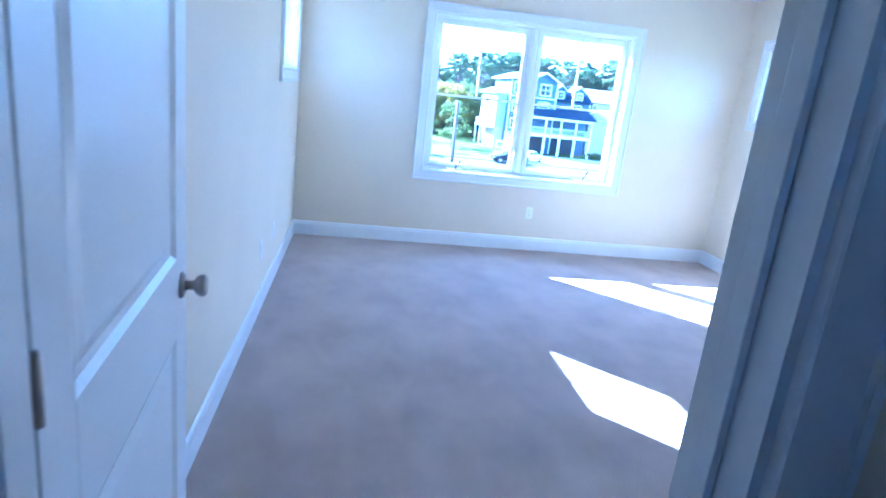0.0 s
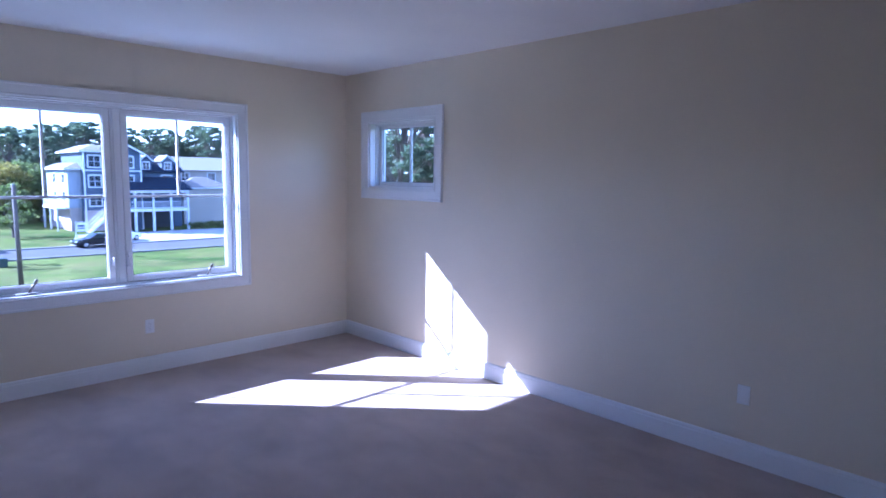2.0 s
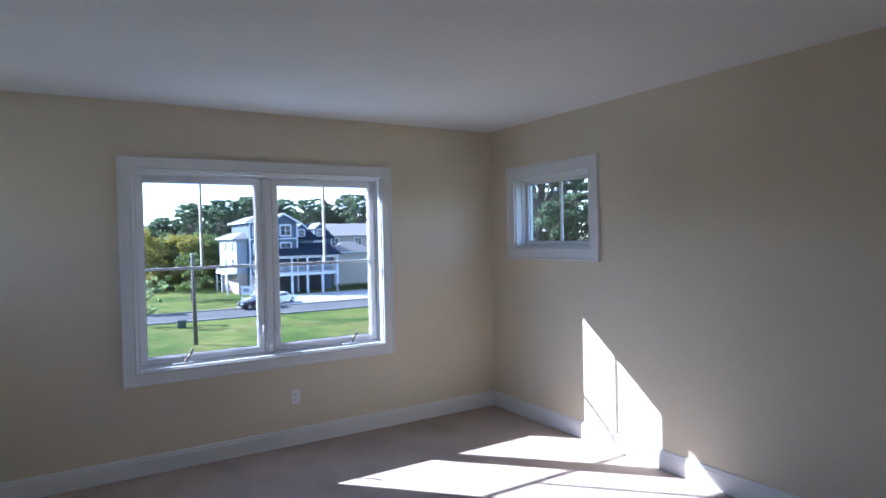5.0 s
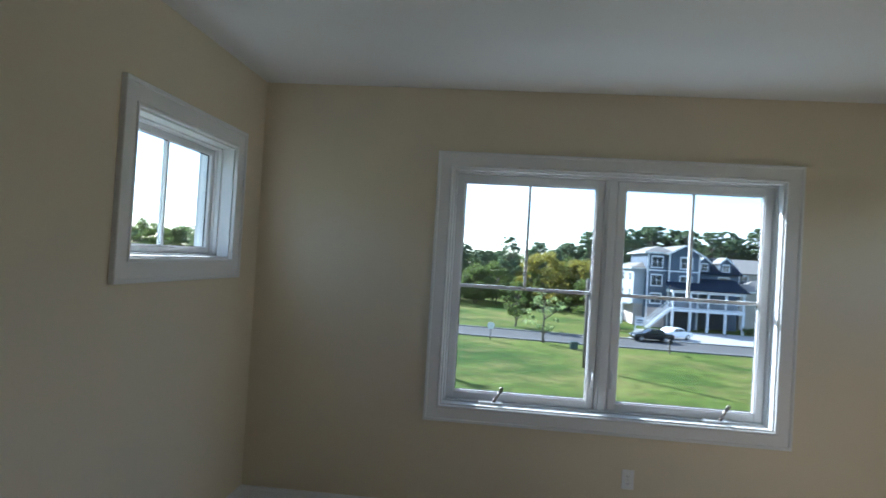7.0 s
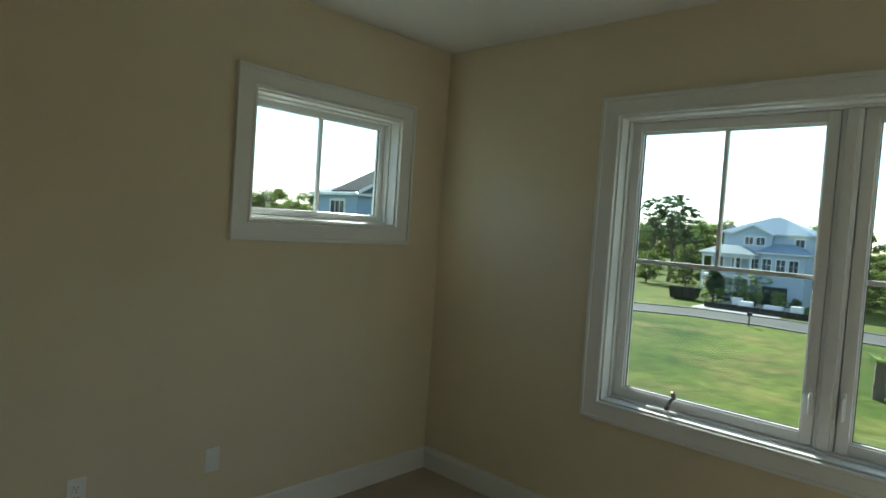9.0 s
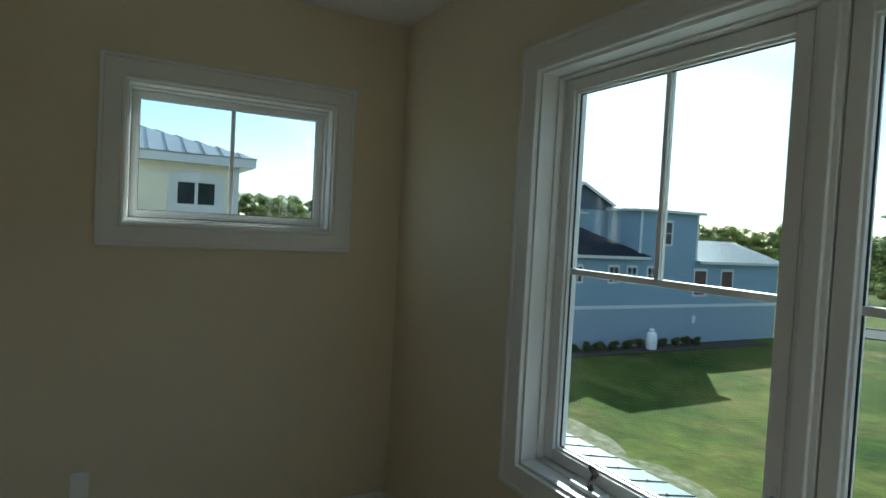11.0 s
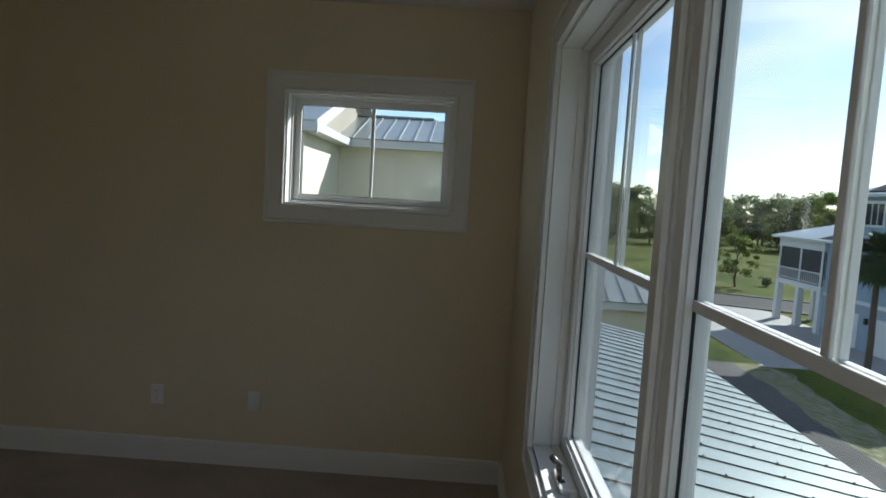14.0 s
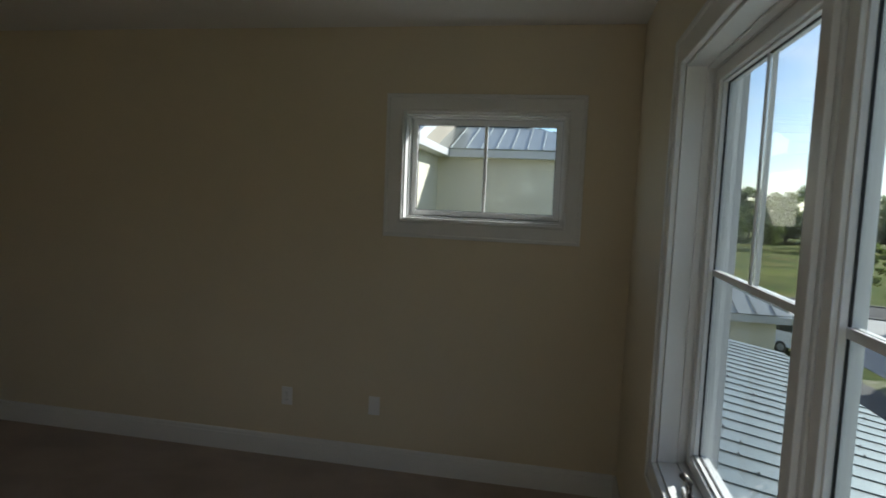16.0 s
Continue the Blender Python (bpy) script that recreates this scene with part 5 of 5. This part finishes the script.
sedan = car("car", "black sedan parked on the pale drive", M_CARBLACK, SEDAN, 1.8, ((-1.4, 0.33), (1.4, 0.33)), SEDAN_GLASS, SEDAN_LAMPS)
part("windscreen", boxes([(0.42, -0.72, 1.05, 0.5, 0.72, 1.3)]), M_PANE_DARK, sedan)
sedan.matrix_basis = pose(19.6, 68.4, G + 0.03, 0, 0, 186)
white = car("car", "white saloon car parked before the porch", M_CARWHITE, SEDAN, 1.8, ((-1.4, 0.33), (1.4, 0.33)), SEDAN_GLASS, SEDAN_LAMPS)
part("windscreen", boxes([(0.42, -0.72, 1.05, 0.5, 0.72, 1.3)]), M_PANE_DARK, white)
white.matrix_basis = pose(23.4, 72.6, G + 0.02, 0, 0, 35)
VAN = [(-2.7, 0.4), (-2.72, 1.9), (-2.5, 2.08), (1.1, 2.08), (1.75, 1.35), (2.6, 1.15), (2.75, 0.85), (2.72, 0.4)]
van = car("van", "white work van parked on the drive", M_CARWHITE, VAN, 2.0, ((-1.7, 0.37), (1.8, 0.37)), [[(0.35, 1.35), (0.35, 1.9), (1.0, 1.9), (1.5, 1.35)], [(-0.9, 1.35), (-0.9, 1.9), (0.2, 1.9), (0.2, 1.35)], [(-2.4, 1.35), (-2.4, 1.9), (-1.1, 1.9), (-1.1, 1.35)]], [(2.66, 2.77, 0.8, 0.98, M_LAMP_CLEAR), (-2.75, -2.66, 0.9, 1.3, M_LAMP_RED)])
for y in (-0.5, 0.5):
    part("rear_window", boxes([(-2.735, y - 0.38, 1.3, -2.70, y + 0.38, 1.85)], 0.01), M_PANE_DARK, van)
van.matrix_basis = pose(-36.6, 12.7, G + 0.02, 0, 0, 215)

pole = thing("utility_pole", (8.9, 46.1, G), "weathered grey wooden utility pole on the lawn", "utility pole")
part("shaft", cyl(bmesh.new(), (8.9, 46.1, G - 0.1), (8.82, 46.1, 0.68), 0.17, 0.13, 12), M_POLE, pole, "", True)
part("cap", cyl(bmesh.new(), (8.82, 46.1, 0.68), (8.82, 46.1, 0.73), 0.14, 0.12, 12), M_SCREW, pole)

box_t = thing("utility_box", (9.4, 57.0, G), "green utility transformer box beside the street", "utility box")
part("cabinet", boxes([(9.0, 56.65, G, 9.75, 57.35, G + 0.7)], 0.04), M_GREENBOX, box_t)
part("lid", boxes([(8.96, 56.61, G + 0.67, 9.79, 57.39, G + 0.76)], 0.03), M_GREENBOX, box_t)


def mailbox(x, y, label):
    m = thing("mailbox", (x, y, G), label, "mailbox")
    part("post", boxes([(x - 0.06, y - 0.06, G - 0.05, x + 0.06, y + 0.06, G + 1.05)]), M_POLE, m)
    bm = bmesh.new()
    n = 10
    arc = [(x - 0.16 * math.cos(math.pi * i / n), y - 0.25, G + 1.28 + 0.14 * math.sin(math.pi * i / n)) for i in range(n + 1)]
    prism(bm, [(x - 0.16, y - 0.25, G + 1.05), *arc, (x + 0.16, y - 0.25, G + 1.05)], (0, 0.55, 0))
    part("letter_case", bm, M_DARK, m)


mailbox(19.0, 58.6, "dark mailbox on a wooden post")
mailbox(-15.9, 62.2, "dark mailbox on a wooden post")
sign = thing("yard_sign", (1.1, 59.3, G), "round white sign on a thin dark post", "sign")
part("post", cyl(bmesh.new(), (1.1, 59.3, G - 0.05), (1.1, 59.3, G + 1.15), 0.06, 0.05), M_DARK, sign)
bm = bmesh.new()
cyl(bm, (1.1, 59.23, G + 1.5), (1.1, 59.29, G + 1.5), 0.38, 0.38, 20)
part("disc", bm, M_WHITE_OUT, sign, "round white disc")

tank = thing("propane_tank", (-28.6, 33.4, G), "white upright propane tank beside the blue house", "propane tank")
part("cylinder", turned(bmesh.new(), (-28.6, 33.4, G + 0.05), (0, 0, 1), ((0.36, 0), (0.40, 0.1), (0.40, 1.05), (0.33, 1.22), (0.16, 1.30))), M_CARWHITE, tank, "", True)
part("collar", turned(bmesh.new(), (-28.6, 33.4, G + 1.33), (0, 0, 1), ((0.2, 0), (0.2, 0.22), (0.16, 0.24))), M_CARWHITE, tank, "", True)

# cut palm stump sprouting on the lawn
stump = thing("palm_stump", (-2.1, 38.4, G), "short palm trunk with a tuft of new fronds", "palm")
bm = bmesh.new()
for i in range(5):
    cyl(bm, (-2.1 + 0.05 * (i % 2), 38.4, G - 0.05 + 0.42 * i), (-2.1 + 0.05 * ((i + 1) % 2), 38.4, G + 0.42 * (i + 1)), 0.27 + 0.03 * (i % 2), 0.33 - 0.02 * i, 10)
part("trunk", bm, M_BARK, stump)
for k in range(22):
    a, el = k * 2.4, 0.35 + 0.5 * ((k * 37) % 10) / 10
    d = Vector((math.cos(a) * math.cos(el), math.sin(a) * math.cos(el), math.sin(el)))
    s = d.cross(Vector((0, 0, 1))).normalized()
    c = Vector((-2.1, 38.4, G + 2.0))
    bm = bmesh.new()
    for j in (-2, -1, 0, 1, 2):
        w = (d + s * 0.22 * j).normalized()
        bm.faces.new([bm.verts.new(p) for p in (c, c + w * 0.5 - s * 0.04, c + w * 1.05 + Vector((0, 0, -0.1)), c + w * 0.5 + s * 0.04)])
    part("frond", bm, M_LEAF_YOUNG, stump)


def shrub(x, y, r, h, seed, mat, label):
    rg = np.random.default_rng(seed)
    t = thing("shrub", (x, y, G), label, "shrub")
    cs = [(x + rg.normal() * r * 0.45, y + rg.normal() * r * 0.45, G + h * rg.uniform(0.3, 0.8)) for _ in range(9)]
    me = leaf_cloud(cs, [r * 0.45] * 9, 60, 0.11 * max(1, r), rg, 0.9)
    me.materials.append(mat)
    attach(new("foliage", me), t)
    bm = bmesh.new()
    for k in range(4):
        cyl(bm, (x, y, G - 0.02), cs[k], 0.03, 0.015, 5)
    part("stems", bm, M_BARK, t)


for k in range(11):
    shrub(-29.0, 26.3 + k * 1.25, 0.42, 0.75, 70 + k, M_LEAF_OAK, "small dark shrub in the mulch bed")
for k in range(9):
    shrub(-31 + k * 1.6, 90.3 - 0.25 * (k % 3), 0.8, 1.3, 90 + k, M_LEAF_OAK, "low shrub before the corner house")
for k in range(8):
    shrub(36.5 + k * 1.1, 83.3, 0.7, 1.2, 110 + k, M_LEAF_OAK, "clipped dark shrub before the porch")
shrub(-68, 35.5, 0.9, 1.2, 130, M_LEAF_PINE, "dark round shrub on the far lawn")

# dumpster and pallets by the corner house
dump = thing("dumpster", (-30.1, 81.8, G), "dark steel dumpster on the corner lot", "dumpster")
bm = bmesh.new()
prism(bm, [(-31.8, 80.9, G + 0.12), (-28.6, 80.9, G + 0.12), (-28.2, 80.9, G + 1.7), (-32.1, 80.9, G + 1.7)], (0, 1.8, 0))
part("bin", bm, M_CARBLACK, dump)
for x in (-31.4, -30.2, -29.0):
    part("rib", boxes([(x, 80.82, G + 0.2, x + 0.12, 80.9, G + 1.65)]), M_DARK, dump)


# estate sign, street lamp and silt fence
board = thing("estate_sign", (20.4, 78.2, G), "white square sign board on a post", "sign")
part("post", boxes([(19.85, 78.15, G - 0.05, 19.95, 78.25, G + 2.2)]), M_WHITE_OUT, board)
part("arm", boxes([(19.95, 78.17, G + 2.0, 21.0, 78.23, G + 2.08)]), M_WHITE_OUT, board)
part("panel", boxes([(20.0, 78.18, G + 0.9, 21.0, 78.22, G + 1.95)]), M_WHITE_OUT, board)
part("lettering", boxes([(20.12, 78.17, G + 1.2, 20.88, 78.18, G + 1.35), (20.12, 78.17, G + 1.45, 20.88, 78.18, G + 1.7)]), M_SLATE, board, "dark printed bars")
lamp = thing("street_lamp", (34, 34.4, G), "slender white street lamp with a curved arm", "street lamp")
bm = bmesh.new()
cyl(bm, (34, 34.4, G - 0.1), (34, 34.4, 1.2), 0.09, 0.06, 10)
last = Vector((34, 34.4, 1.2))
for i in range(1, 9):
    a = math.pi * 0.5 * i / 8
    p = Vector((34, 34.4 - 1.0 * (1 - math.cos(a)), 1.2 + 0.8 * math.sin(a)))
    cyl(bm, last, p, 0.06, 0.055, 8)
    last = p
part("pole", bm, M_WHITE_OUT, lamp)
part("lamp_head", boxes([(33.88, 32.8, 1.9, 34.12, 33.45, 2.05)], 0.03), M_WHITE_OUT, lamp)
fence = thing("silt_fence", (-18, 77, G), "low black silt fence along the building site", "fence")
for k in range(10):
    x = -25 + k * 1.3
    part("stake", boxes([(x - 0.03, 75.2, G - 0.1, x + 0.03, 75.26, G + 0.85)]), M_POLE, fence)
    part("fabric", boxes([(x + 0.035, 75.22, G, x + 1.26, 75.235, G + 0.7)]), M_CARBLACK, fence, "black sheet")
for k, (x, y, w, h) in enumerate(((-21.5, 80, 1.6, 0.9), (-18.6, 81, 2.2, 0.7), (-15.8, 80.4, 1.4, 1.0), (-23.2, 82, 1.2, 1.1))):
    crate = thing("material_pile", (x, y, G), "wrapped pale building material on a pallet", "pallet")
    part("pallet", boxes([(x - w / 2, y - 0.6, G, x + w / 2, y + 0.6, G + 0.14)]), M_POLE, crate)
    part("load", boxes([(x - w / 2 + 0.05, y - 0.55, G + 0.14, x + w / 2 - 0.05, y + 0.55, G + h)], 0.08), M_WHITE_OUT, crate)
for k, (x, y, r) in enumerate(((-26.5, 84, 1.2), (-22, 84.5, 1.5), (-19, 85, 1.3), (-28.6, 85.5, 1.0))):
    shrub(x, y, r, 2.6, 150 + k, M_LEAF_YOUNG, "tall pale shrub before the corner house")
slab = thing("concrete_slab", (-33.5, 20.3, G), "loose pale slab lying on the drive", "slab")
part("top", boxes([(-35, 19.7, G + 0.02, -32.2, 20.9, G + 0.14)], 0.02), M_WHITE_OUT, slab)
